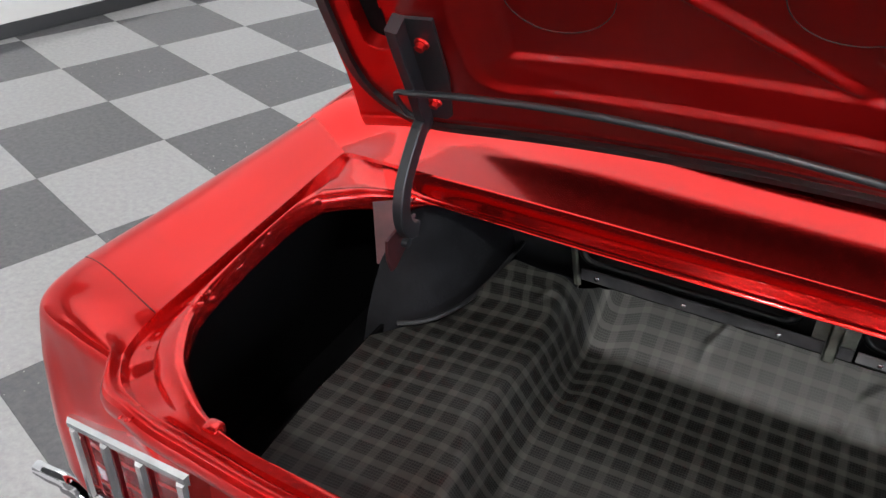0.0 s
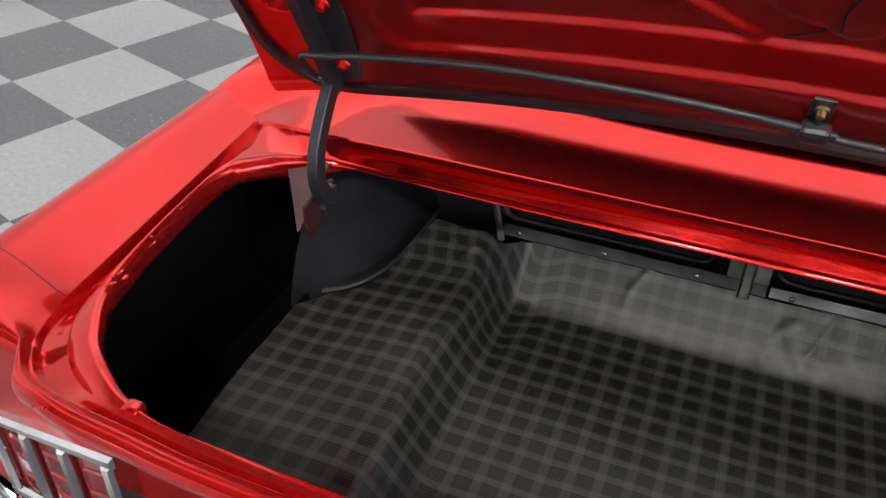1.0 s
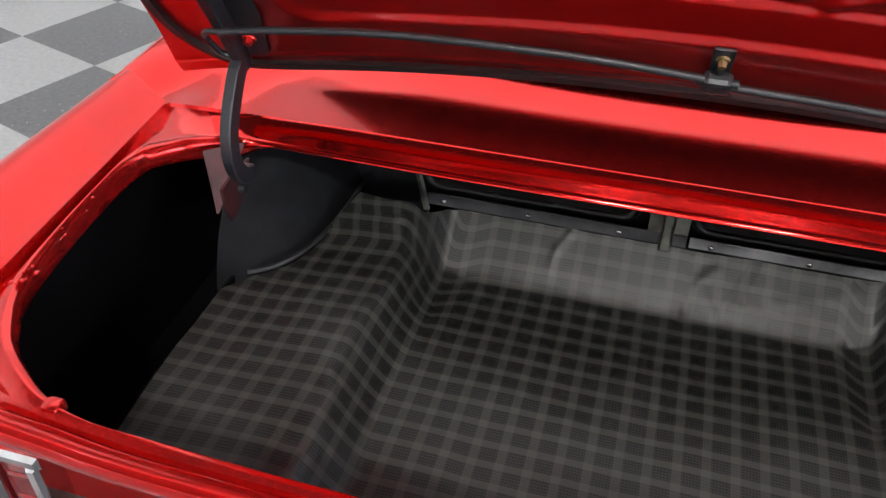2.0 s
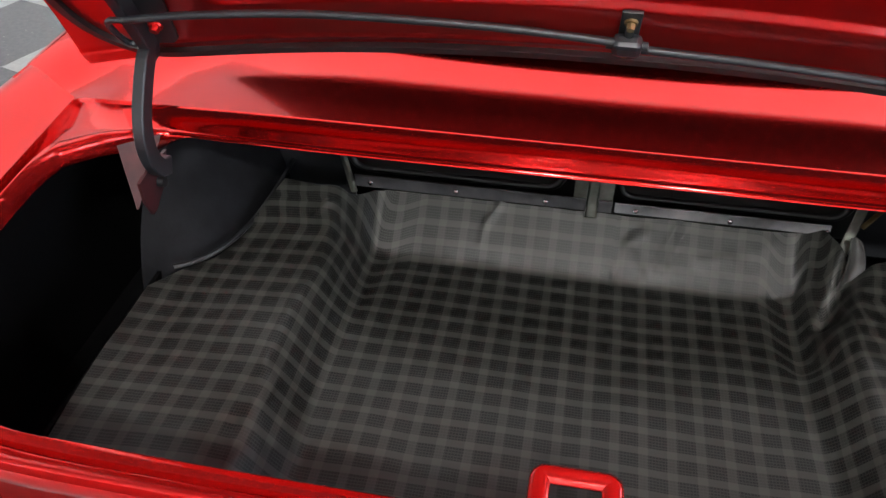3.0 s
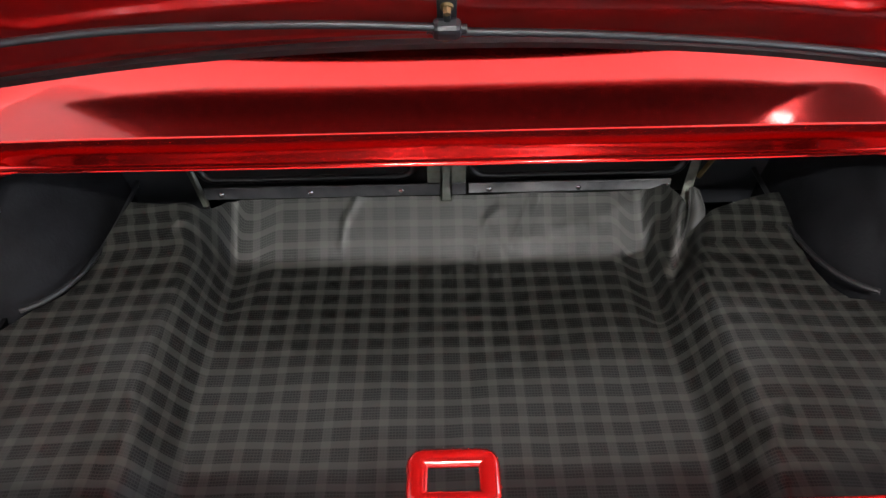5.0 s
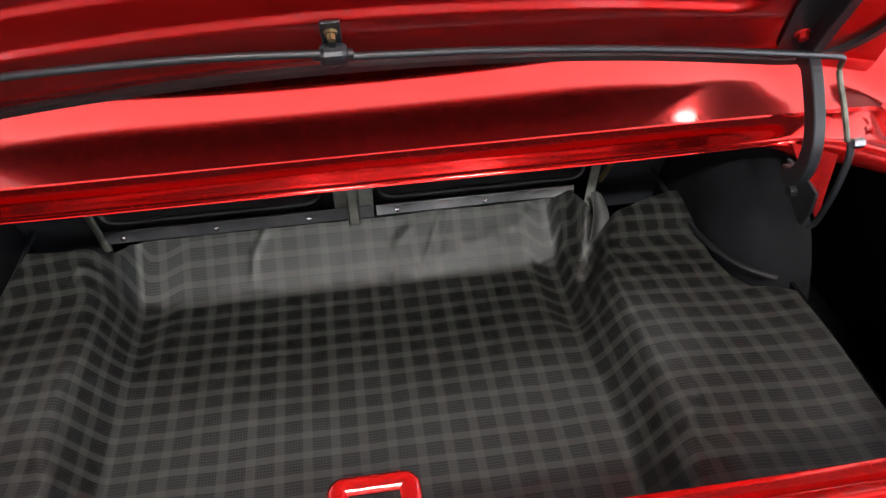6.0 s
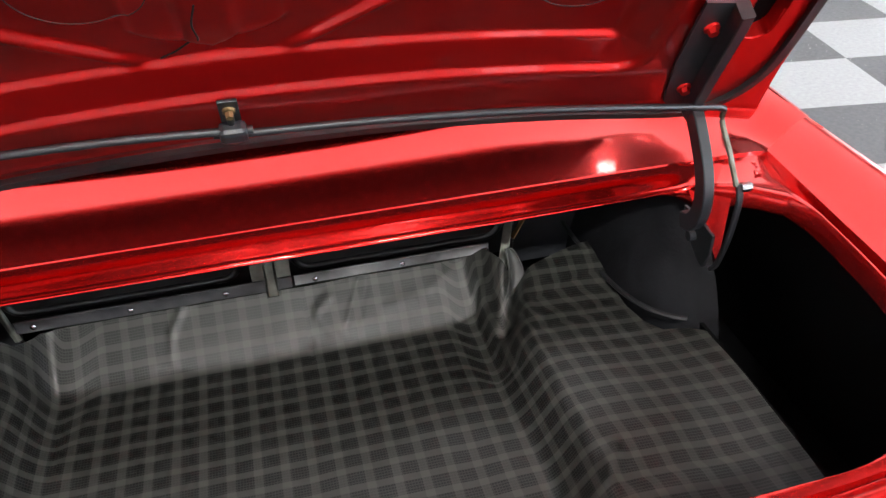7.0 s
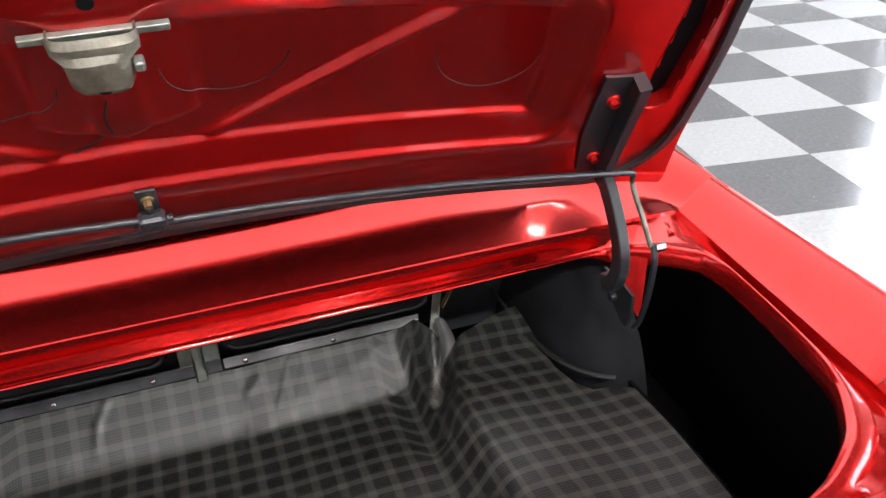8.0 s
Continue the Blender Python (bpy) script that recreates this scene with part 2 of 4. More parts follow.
# the east window shows in the polished floor; the wider one behind is added light
EAST = [("window_1", 2.3, 4.75, 0.6, 3.0), ("window_added_east", -4.8, 0.2, 0.2, 3.3)]
east = wall("wall_east", ROOM[1], ROOM[2], 0, ROOM[1] + 0.2, EAST[1][1], ROOM[4])
wall("wall_pier", ROOM[1], EAST[1][2], 0, ROOM[1] + 0.2, EAST[0][1], ROOM[4], east)
wall("wall_pier", ROOM[1], EAST[0][2], 0, ROOM[1] + 0.2, ROOM[3], ROOM[4], east)
for name, y0, y1, z0, z1 in EAST:
    wall("wall_sill", ROOM[1], y0, 0, ROOM[1] + 0.2, y1, z0, east)
    wall("wall_head", ROOM[1], y0, z1, ROOM[1] + 0.2, y1, ROOM[4], east)
    win = tagged(empty(name, ROOM[1] + 0.1, (y0 + y1) / 2, z0), "tall bright window in a white wall, out of view", "window", kind="structure")
    for y in (y0 + 0.03, (y0 + y1) / 2, y1 - 0.03):
        bm = bmesh.new()
        box(bm, ROOM[1] + 0.07, y - 0.03, z0, ROOM[1] + 0.13, y + 0.03, z1, 0.004)
        part("window_frame", bm, WALLP, win)
# the west wall stands slightly askew to the car
west_turn = Matrix.Translation((-3.61, 1.93, 0)) @ Matrix.Rotation(radians(-10.3), 4, "Z")
bm = bmesh.new()
box(bm, -0.2, -8.0, 0, 0, 8.5, ROOM[4], m=west_turn)
tagged(part("wall_west", bm, WALLP), "plain white painted showroom wall", "wall", kind="structure")
bm = bmesh.new()
box(bm, 0.0, -8.0, 0.0, 0.012, 8.5, 0.068, 0.004, m=west_turn)
tagged(part("baseboard", bm, BASEB), "black vinyl cove base along the white wall", "baseboard", kind="structure")

def glowing(name, strength):
    m = material(name, (0.9, 0.9, 0.9), 0.6)
    e = m.node_tree.nodes["Principled BSDF"]
    e.inputs["Emission Color"].default_value = (1, 0.98, 0.95, 1)
    e.inputs["Emission Strength"].default_value = strength
    return m


LAMP, FILL = glowing("lamp_glow", LAMP_GLOW), glowing("added_panel_glow", FILL_GLOW)


def ceiling_lamp(x, y, w, l, glow, angle=0, z=ROOM[4]):
    turned = Matrix.Translation((x, y, 0)) @ Matrix.Rotation(radians(angle), 4, "Z") @ Matrix.Translation((-x, -y, 0))
    root = empty("ceiling_lamp", x, y, z)
    tagged(root, "wide glowing ceiling panel, unseen, added to brighten the red paint" if w > 3 else "white square ceiling light, switched on", "ceiling light", "ceiling lights")
    bm = bmesh.new()
    box(bm, x - w / 2, y - l / 2, z - 0.06, x + w / 2, y + l / 2, z - 0.001, 0.006, m=turned)
    part("housing", bm, CEIL, root)
    bm = bmesh.new()
    box(bm, x - w / 2 + 0.03, y - l / 2 + 0.03, z - 0.068, x + w / 2 - 0.03, y + l / 2 - 0.03, z - 0.062, m=turned)
    part("diffuser", bm, glow, root)


for lamp in LAMPS:
    ceiling_lamp(*lamp, LAMP)
# the added panel, there for the paint's reflections
ceiling_lamp(*FILL_PANEL, FILL)
ceiling_lamp(*SPOT, glowing("small_lamp_glow", 32.0), 45)

# the car
car = tagged(empty("car", 0, 0.5, 0), "bright red classic coupe with its boot lid raised", "car")

EDGE = [  # inner edge of the boot opening, the crease outside its gutter, the body's upper edge; from the middle of the rear forwards
    ((0.0, 0.014, 0.722), (0.0, -0.008, 0.722), (0.0, -0.028, 0.724)), ((0.30, 0.014, 0.723), (0.30, -0.008, 0.722), (0.30, -0.028, 0.724)),
    ((0.44, 0.014, 0.727), (0.45, -0.007, 0.724), (0.46, -0.027, 0.726)), ((0.50, 0.012, 0.732), (0.535, -0.002, 0.727), (0.545, -0.023, 0.729)),
    ((0.545, 0.020, 0.735), (0.59, 0.000, 0.730), (0.605, -0.020, 0.732)), ((0.58, 0.034, 0.738), (0.628, 0.002, 0.733), (0.645, -0.013, 0.737)),
    ((0.632, 0.07, 0.742), (0.672, 0.015, 0.735), (0.686, 0.000, 0.733)), ((0.66, 0.105, 0.744), (0.704, 0.046, 0.739), (0.709, 0.034, 0.744)),
    ((0.677, 0.133, 0.745), (0.717, 0.085, 0.74), (0.760, 0.033, 0.759)), ((0.690, 0.17, 0.745), (0.7255, 0.128, 0.74), (0.817, 0.046, 0.769)),
    ((0.700, 0.22, 0.745), (0.733, 0.20, 0.74), (0.834, 0.105, 0.779)), ((0.708, 0.27, 0.745), (0.742, 0.29, 0.74), (0.829, 0.25, 0.786)),
    ((0.715, 0.33, 0.745), (0.75, 0.38, 0.74), (0.830, 0.37, 0.787)), ((0.718, 0.385, 0.745), (0.758, 0.47, 0.741), (0.83, 0.47, 0.788)), ((0.712, 0.43, 0.745), (0.764, 0.572, 0.745), (0.83, 0.575, 0.79))]
FRONT = [((0.712, 0.43, 0.745), (0.764, 0.572, 0.745)), ((0.678, 0.468, 0.743), (0.738, 0.5735, 0.7455)), ((0.645, 0.502, 0.735), (0.70, 0.574, 0.746)), ((0.60, 0.528, 0.726), (0.63, 0.573, 0.747)),
         ((0.5, 0.534, 0.721), (0.5, 0.572, 0.749)), ((0.3, 0.533, 0.720), (0.3, 0.570, 0.750)), ((0.0, 0.533, 0.720), (0.0, 0.568, 0.751))]
AHEAD = [((0.764, 0.572, 0.745), (0.83, 0.575, 0.79)), ((0.764, 0.61, 0.7545), (0.83, 0.61, 0.792)), ((0.764, 0.66, 0.764), (0.83, 0.66, 0.795)), ((0.764, 0.75, 0.7775), (0.83, 0.75, 0.80)), ((0.764, 0.822, 0.797), (0.83, 0.82, 0.805)), ((0.766, 1.0, 0.81), (0.826, 1.0, 0.815)), ((0.766, 1.3, 0.83), (0.822, 1.3, 0.835))]


def lift(p):
    """The crease stands higher than the lip along the sides of the opening."""
    p = Vector(p)
    h = 0.015 * smooth((p.y - 0.06) / 0.12) * smooth((p.x - 0.60) / 0.11)
    return p + (Vector((0.08, -0.40, 1.34)) - p) * (h / 0.6)


EDGE = [(a, tuple(lift(b)), c) for a, b, c in EDGE]
FRONT = [(a, tuple(lift(b))) for a, b in FRONT]
CROWN = 0.014


def crown(f):
    """The quarter panel's swell between crease and outer edge, roundest near the edge."""
    return 4.2 * CROWN * f * f * (1 - f)


def line(keys, k, n):
    return spline([e[k] for e in keys], n)


inner = line(EDGE, 0, 91) + line(FRONT, 0, 40)[1:]
outer = line(EDGE, 1, 91) + line(FRONT, 1, 40)[1:]


def whole(half):
    """Both halves joined into a loop, from the middle of the rear by the left."""
    return [Vector((-p.x, p.y, p.z)) for p in half] + [Vector(p) for p in half[-2:0:-1]]


IN, OUT = whole(inner), whole(outer)


def drop(p):
    """How far the lip lies below the quarter panel's crease, along the sides of the opening."""
    return 0.003 * smooth((p.y - 0.09) / 0.12) * (1 - smooth((p.y - 0.40) / 0.09))


IN = [p + (p - Vector((math.copysign(0.08, p.x), -0.40, 1.34))) * (drop(p) / 0.6) for p in IN]


def ring_row(f, side, corner, ahead, tail, sunk=0.0):
    """A line of the rim: f across it, its height at the sides, in the front corners, at the front and at the tail, and how far it follows the lowered lip."""
    row = []
    for a, b in zip(IN, OUT):
        w_front = 1 - smooth((abs(a.x) - 0.57) / 0.06) if a.y > 0.45 else 0.0
        w_tail = 1 - smooth((a.y - 0.018) / 0.03)
        w_side = 1 - smooth((a.y - 0.37) / 0.09) - w_tail
        w_corner = max(0.0, 1 - w_front - w_side - w_tail)
        z = tail * w_tail + side * w_side + corner * w_corner + ahead * w_front - (sunk * (b.z - a.z) * f if drop(a) else 0.0) * w_side
        row.append(a.lerp(b, f) + Vector((0, 0, z)))
    return row


rim_rows = [ring_row(*r) for r in ((0.06, -0.03, -0.03, -0.002, -0.03), (0.0, -0.02, -0.02, -0.0015, -0.02), (0.0, -0.006, -0.006, -0.001, -0.006), (0.05, 0.0, 0.0, 0.0, -0.001), (0.12, 0.002, 0.001, 0.0002, 0.001), (0.15, 0.003, 0.0, -0.0003, 0.0015), (0.19, 0.003, -0.002, -0.0006, 0.002), (0.22, 0.003, -0.003, -0.0005, 0.002), (0.32, 0.002, -0.004, 0.0002, 0.0022),
                                    (0.44, -0.001, -0.005, 0.0010, 0.002, 0.6), (0.52, -0.010, -0.0055, 0.0014, 0.0015, 1), (0.68, -0.012, -0.006, 0.0018, 0.0005, 1), (0.78, -0.012, -0.006, 0.0019, -0.006, 1), (0.88, -0.012, -0.006, 0.0016, -0.006, 1), (0.97, -0.005, -0.005, 0.0009, -0.001, 0.9), (1.0, 0.0, 0.0, 0.0, 0.0))]
n_ring, cut = len(IN), 105
part("front_lip", sheet([row[cut:n_ring - cut + 1] for row in rim_rows]), PAINT_LIP, car, "smooth red front lip of the boot opening", True)
part("boot_opening_rim", sheet([row[n_ring - cut:] + row[:cut + 1] for row in rim_rows]), PAINT_RIM, car, "glossy red rolled rim and gutter of the boot opening", True)


def shell(s, keys, n, name, label, swell=1.0):
    """From the gutter's crease over the top to the body's edge and down its side or tail."""
    rows = []
    b, t = line(keys, 0, n), line(keys, 1, n)
    for i, (p, q) in enumerate(zip(b, t)):
        d = t[min(i + 1, n)] - t[max(i - 1, 0)]
        out = Vector((d.y, -d.x, 0)).normalized()
        w = smooth((q.x - 0.765) / 0.06) * out.x ** 2
        sunk = max(0.0, 0.036 - q.y) * (1 - w) if q.y < 0.03 else 0.0
        top = [p.lerp(q, f) + Vector((0, 0, swell * crown(f))) for f in (0.0, 0.06, 0.2, 0.35, 0.5, 0.62, 0.72, 0.8, 0.87)]
        top += [q - out * 0.006, q + Vector((0, 0, -0.002))]
        low = -0.46 * (0.66 + 0.34 * smooth((q.y - 0.06) / 0.2))
        for dz, bulge, sink in ((-0.008, 0.006, 0.0), (-0.02, 0.012, 0.03), (-0.05, 0.022, 0.4), (-0.085, 0.030, 0.85), (-0.12, 0.035, 1.0), (-0.2, 0.044, 1.0), (-0.28, 0.045, 1.0), (-0.36, 0.036, 1.0), (-0.46, 0.01, 1.0)):
            top.append(q + out * (bulge * w + (0.003 if dz > -0.03 else 0.0) * (1 - w) - sink * sunk) + Vector((0, 0, max(dz, low + 0.004 * dz))))
        rows.append([Vector((s * v.x, v.y, v.z)) for v in top])
    part(name, sheet(rows[::-1] if s > 0 else rows), PAINT, car, label, True)


REAR = [(e[1], e[2]) for e in EDGE]
for s in (-1, 1):
    shell(s, REAR[:8], 64, "tail_panel", "red tail panel with a concave face")
    shell(s, REAR[7:], 60, "quarter_panel", "bright red rear quarter panel")
    shell(s, [((0.824, q[1], q[2] + 0.0012), q) for p, q in AHEAD], 36, "quarter_panel", "bright red rear quarter panel ahead of the boot", 0.0)
    # joint between quarter panel and its end cap
    a, b = lift((0.724, 0.118, 0.7405)), Vector((0.8315, 0.124, 0.7790))
    path = [a.lerp(b, k / 8) + Vector((0, 0, crown(k / 8) + 0.0012)) for k in range(9)]
    path += [b + Vector((0.007, 0, -0.02)), b + Vector((0.012, 0, -0.06))]
    part("panel_joint", sweep([Vector((s * p.x, p.y, p.z)) for p in path], rect_section(0.0012, 0.0010, 0.0002)), SHADOW_GAP, car, "thin dark joint line")


CREST = spline([q for p, q in AHEAD], 60)


def crest(y):
    return float(np.interp(y, [p.y for p in CREST], [p.z for p in CREST]))


CREASE = outer[90:][::-1]
CREASE_X, CREASE_Y, CREASE_Z = [p.x for p in CREASE], [p.y for p in CREASE], [p.z for p in CREASE]


def deck_z(x, u, y):
    """Flat behind the crease, swept up towards the window and out to the fender's crest."""
    a = min(abs(x) / 0.764, 1.0)
    flat = 0.092 + 0.012 * a ** 2
    mid = float(np.interp(abs(x), CREASE_X, CREASE_Z)) + 0.004 * u + 2.5 * max(0.0, u - flat) ** 2 / (1 + 5 * max(0.0, u - flat))
    edge = crest(y)
    flow = mid + (edge - mid) * smooth((abs(x) - 0.59) / 0.28) / smooth(0.24 / 0.28)
    f = max(0.0, (abs(x) - 0.764) / 0.066)
    start = mid + (edge - mid) * f + crown(f)
    w = smooth((u - 0.03) / 0.14)
    return start * (1 - w) + flow * w


deck = []
for i in range(97):
    x = -0.824 + 1.648 * i / 96
    a = abs(x) / 0.764
    y0 = float(np.interp(abs(x), CREASE_X, CREASE_Y)) - 0.0003
    deck.append([Vector((x, y0 + 0.25 * j / 30, deck_z(x, 0.25 * j / 30, y0 + 0.25 * j / 30))) for j in range(31)])
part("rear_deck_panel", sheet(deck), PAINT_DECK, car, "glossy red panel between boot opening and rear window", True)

# roof and rear window, whose dark shape shows in the deck's gloss
glass = [[Vector(((-0.69 + 0.16 * v) + (1.38 - 0.32 * v) * i / 24, 0.815 + 0.42 * v - 0.05 * (1 - abs(i / 12 - 1) ** 2) * (1 - v), 0.79 + 0.475 * v)) for i in range(25)] for v in [0.09 * k for k in range(9)]]
header = [[Vector(((-0.69 + 0.16 * v) + (1.38 - 0.32 * v) * i / 24, 0.815 + 0.42 * v - 0.05 * (1 - abs(i / 12 - 1) ** 2) * (1 - v), 0.792 + 0.475 * v)) for i in range(25)] for v in [0.72 + 0.07 * k for k in range(5)]]
part("roof_header", sheet(header, 0.006), PAINT, car, "red roof edge above the rear window", True)
part("rear_window", sheet(glass, 0.005), GLASS, car, "dark rear window glass", True)
for s in (-1, 1):
    pil = [[Vector((s * (0.69 - 0.16 * v + w * (0.07 + 0.03 * v)), 0.815 + 0.42 * v + 0.25 * w, 0.79 + 0.475 * v - 0.03 * w)) for w in (0, 0.3, 0.6, 1.0)] for v in [k / 8 for k in range(9)]]
    part("roof_pillar", sheet(pil if s > 0 else [r[::-1] for r in pil], 0.006), PAINT, car, "red rear roof pillar", True)
roof = [[Vector((-0.62 + 1.24 * i / 16, 1.235 + 0.9 * v, 1.265 + 0.05 * math.sin(min(1, v * 2) * math.pi / 2) - 0.05 * abs(i / 8 - 1) ** 3)) for i in range(17)] for v in [k / 8 for k in range(9)]]
part("roof", sheet(roof, 0.01), PAINT, car, "red car roof", True)

# rear wheels
for s in (-1, 1):
    x0, wy, wz = 0.60 * s, 1.02, 0.315
    for name, radii, mat_w in (("tyre", ((0.20, -0.08), (0.29, -0.088), (0.312, -0.07), (0.315, 0), (0.312, 0.07), (0.29, 0.088), (0.20, 0.08)), RUBBER), ("rim", ((0.03, 0.03), (0.12, 0.05), (0.17, 0.04), (0.198, 0.075), (0.20, -0.07)), CHROME)):
        rows = [[Vector((x0 + s * o, wy + r * math.cos(k * math.pi / 20), wz + r * math.sin(k * math.pi / 20))) for k in range(40)] for r, o in radii]
        part(name, sheet(rows, closed=True), mat_w, car, "", True)

# bumper
half = [(0.950, 0.050, 0.424), (0.925, 0.051, 0.423), (0.90, 0.055, 0.418), (0.885, 0.062, 0.388), (0.85, 0.055, 0.362), (0.70, 0.0, 0.352), (0.58, -0.040, 0.350), (0.30, -0.055, 0.350)]
path = spline([(-x, y, z) for x, y, z in half] + [(0, -0.060, 0.350)] + half[::-1], 60)
part("rear_bumper", sweep(path, [(0.004, -0.018), (0.008, -0.012), (0.010, 0), (0.008, 0.007), (0.003, 0.010), (-0.003, 0.010), (-0.006, 0.008), (-0.003, 0.003), (0.0, -0.012), (-0.001, -0.018)]), CHROME, car, "chrome rear bumper", True)


# lumps of sealer under the rim's paint
rng = random.Random(4)
for cx, cy, cz, n_lump, spread in ((0.722, 0.530, 0.7505, 7, 0.012), (0.708, 0.505, 0.749, 4, 0.008), (-0.690, 0.160, 0.747, 9, 0.016), (-0.704, 0.235, 0.746, 6, 0.014), (-0.712, 0.30, 0.746, 4, 0.016), (-0.706, 0.155, 0.741, 4, 0.012), (-0.634, -0.012, 0.734, 6, 0.012), (-0.697, 0.086, 0.732, 4, 0.012)):
    for k in range(n_lump):
        bm = bmesh.new()
        r = rng.uniform(0.0012, 0.003)
        at = Matrix.Translation((cx + rng.uniform(-spread, spread) * 0.6, cy + rng.uniform(-spread, spread), cz))
        bmesh.ops.create_uvsphere(bm, u_segments=10, v_segments=6, radius=r, matrix=at @ Matrix.Diagonal((1.0, rng.uniform(1.0, 1.9), 0.55, 1)))
        part("sealer_lump", bm, GLOSS_RED, car, "", True)
bm = bmesh.new()
box(bm, -0.560, 0.008, 0.722, -0.541, 0.026, 0.7375, 0.004)
part("rim_tab", bm, PAINT_RIM, car, "", True)


# tail lamps: three upright red lenses in a chrome surround
def tail_lamp(s):
    def P(u, v, d):
        """u across from the inner side, v up, d out of the tail."""
        return Vector((s * (0.602 + 0.197 * u), 0.036 + 0.020 * u ** 2 - d, 0.474 + 0.165 * v - 0.036 * u * v + 0.1 * (0.034 - d)))

    def bar(u0, u1, v0, v1, d, cut=0.25):
        du, dv = min(0.02, (u1 - u0) * cut), min(0.025, (v1 - v0) * cut)
        ring = lambda a, b, dd: [P(u0 + a, v0 + b, dd), P(u1 - a, v0 + b, dd), P(u1 - a, v1 - b, dd), P(u0 + a, v1 - b, dd)]  # noqa: E731
        bm = bmesh.new()
        loops = [[bm.verts.new(p) for p in ring(a, b, dd)] for a, b, dd in ((0, 0, -0.02), (0, 0, d - 0.005), (du, dv, d))]
        for x, y in zip(loops, loops[1:]):
            for k in range(4):
                bm.faces.new((x[k], x[(k + 1) % 4], y[(k + 1) % 4], y[k]))
        bm.faces.new(loops[-1])
        bmesh.ops.recalc_face_normals(bm, faces=bm.faces[:])
        return bm
    housing = part("tail_lamp", bar(-0.03, 1.03, -0.05, 1.03, 0.008), WORN_CHROME, car, "chrome tail lamp with three upright red lenses")
    part("bezel_top", bar(-0.06, 1.06, 0.945, 1.05, 0.033), WORN_CHROME, housing)
    part("bezel_bottom", bar(-0.05, 1.05, -0.08, 0.06, 0.034), WORN_CHROME, housing)
    for u in (0.0, 0.35, 0.68, 1.0):
        part("bezel_bar", bar(u - 0.042, u + 0.042, 0.03, 0.97, 0.031 if 0 < u < 1 else 0.034, 0.35), WORN_CHROME, housing)
    for u0, u1 in ((0.045, 0.305), (0.395, 0.635), (0.725, 0.955)):
        lens = part("lens", bar(u0, u1, 0.07, 0.95, 0.020, 0.2), LENS, housing, "ribbed red lens")
        for k in range(3):
            v = 0.25 + 0.25 * k
            part("lens_rib", bar(u0 + 0.03, u1 - 0.03, v - 0.03, v + 0.03, 0.0225, 0.45), LENS, lens)
    # dark bar puts the recess's shade above the lamp
    part("recess_shade", bar(-0.09, 1.09, 0.9, 1.13, -0.004), SHADOW_GAP, housing, "dark bar above the lamp, standing for shade in its recess")


tail_lamp(-1)
tail_lamp(1)

# boot shell, closed with near-zero black sheets
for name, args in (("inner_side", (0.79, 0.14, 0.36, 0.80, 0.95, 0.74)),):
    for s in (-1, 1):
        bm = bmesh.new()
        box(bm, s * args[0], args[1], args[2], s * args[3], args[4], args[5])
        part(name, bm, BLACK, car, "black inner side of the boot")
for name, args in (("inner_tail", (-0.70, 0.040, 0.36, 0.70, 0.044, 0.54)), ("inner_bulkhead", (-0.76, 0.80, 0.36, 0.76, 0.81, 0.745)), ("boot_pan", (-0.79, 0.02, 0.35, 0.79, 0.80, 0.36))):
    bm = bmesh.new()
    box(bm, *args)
    part(name, bm, BLACK, car, "near-black inner boot metal")
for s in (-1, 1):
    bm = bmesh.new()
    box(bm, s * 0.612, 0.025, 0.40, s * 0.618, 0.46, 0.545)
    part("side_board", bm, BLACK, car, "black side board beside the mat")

# mat
FLOOR, SHELF = 0.50, 0.565


# folds and dents of the mat: ends, height, width
CREASES = ((-0.14, 0.668, -0.16, 0.64, 0.0022, 0.006), (-0.16, 0.64, -0.166, 0.615, 0.0011, 0.006), (0.135, 0.668, 0.10, 0.61, 0.0017, 0.004), (0.145, 0.66, 0.125, 0.62, -0.0014, 0.005), (0.06, 0.63, 0.085, 0.60, 0.0017, 0.008),
           (0.044, 0.603, 0.042, 0.575, -0.0022, 0.003), (0.17, 0.625, 0.215, 0.632, 0.0017, 0.007), (0.08, 0.65, 0.06, 0.636, 0.0017, 0.007), (0.25, 0.64, 0.28, 0.655, 0.0017, 0.009),
           (0.275, 0.594, 0.308, 0.602, -0.0033, 0.005), (0.308, 0.602, 0.322, 0.628, -0.0033, 0.005), (0.36, 0.19, 0.385, 0.235, 0.0039, 0.008), (0.372, 0.16, 0.36, 0.19, 0.0022, 0.010),
           (0.342, 0.52, 0.365, 0.57, 0.0028, 0.008), (0.315, 0.47, 0.345, 0.56, -0.0022, 0.010), (0.375, 0.50, 0.372, 0.60, 0.0022, 0.007), (-0.372, 0.23, -0.377, 0.27, 0.0022, 0.006), (-0.365, 0.17, -0.372, 0.22, 0.0017, 0.006),
           (0.342, 0.53, 0.372, 0.60, -0.030, 0.015), (-0.36, 0.60, -0.40, 0.592, 0.0028, 0.006), (-0.40, 0.592, -0.415, 0.57, 0.0022, 0.006), (-0.30, 0.585, 0.25, 0.590, -0.0008, 0.006))


def seg(px, py, ax, ay, bx, by):
    t = max(0.0, min(1.0, ((px - ax) * (bx - ax) + (py - ay) * (by - ay)) / ((bx - ax) ** 2 + (by - ay) ** 2)))
    return math.hypot(px - ax - t * (bx - ax), py - ay - t * (by - ay))


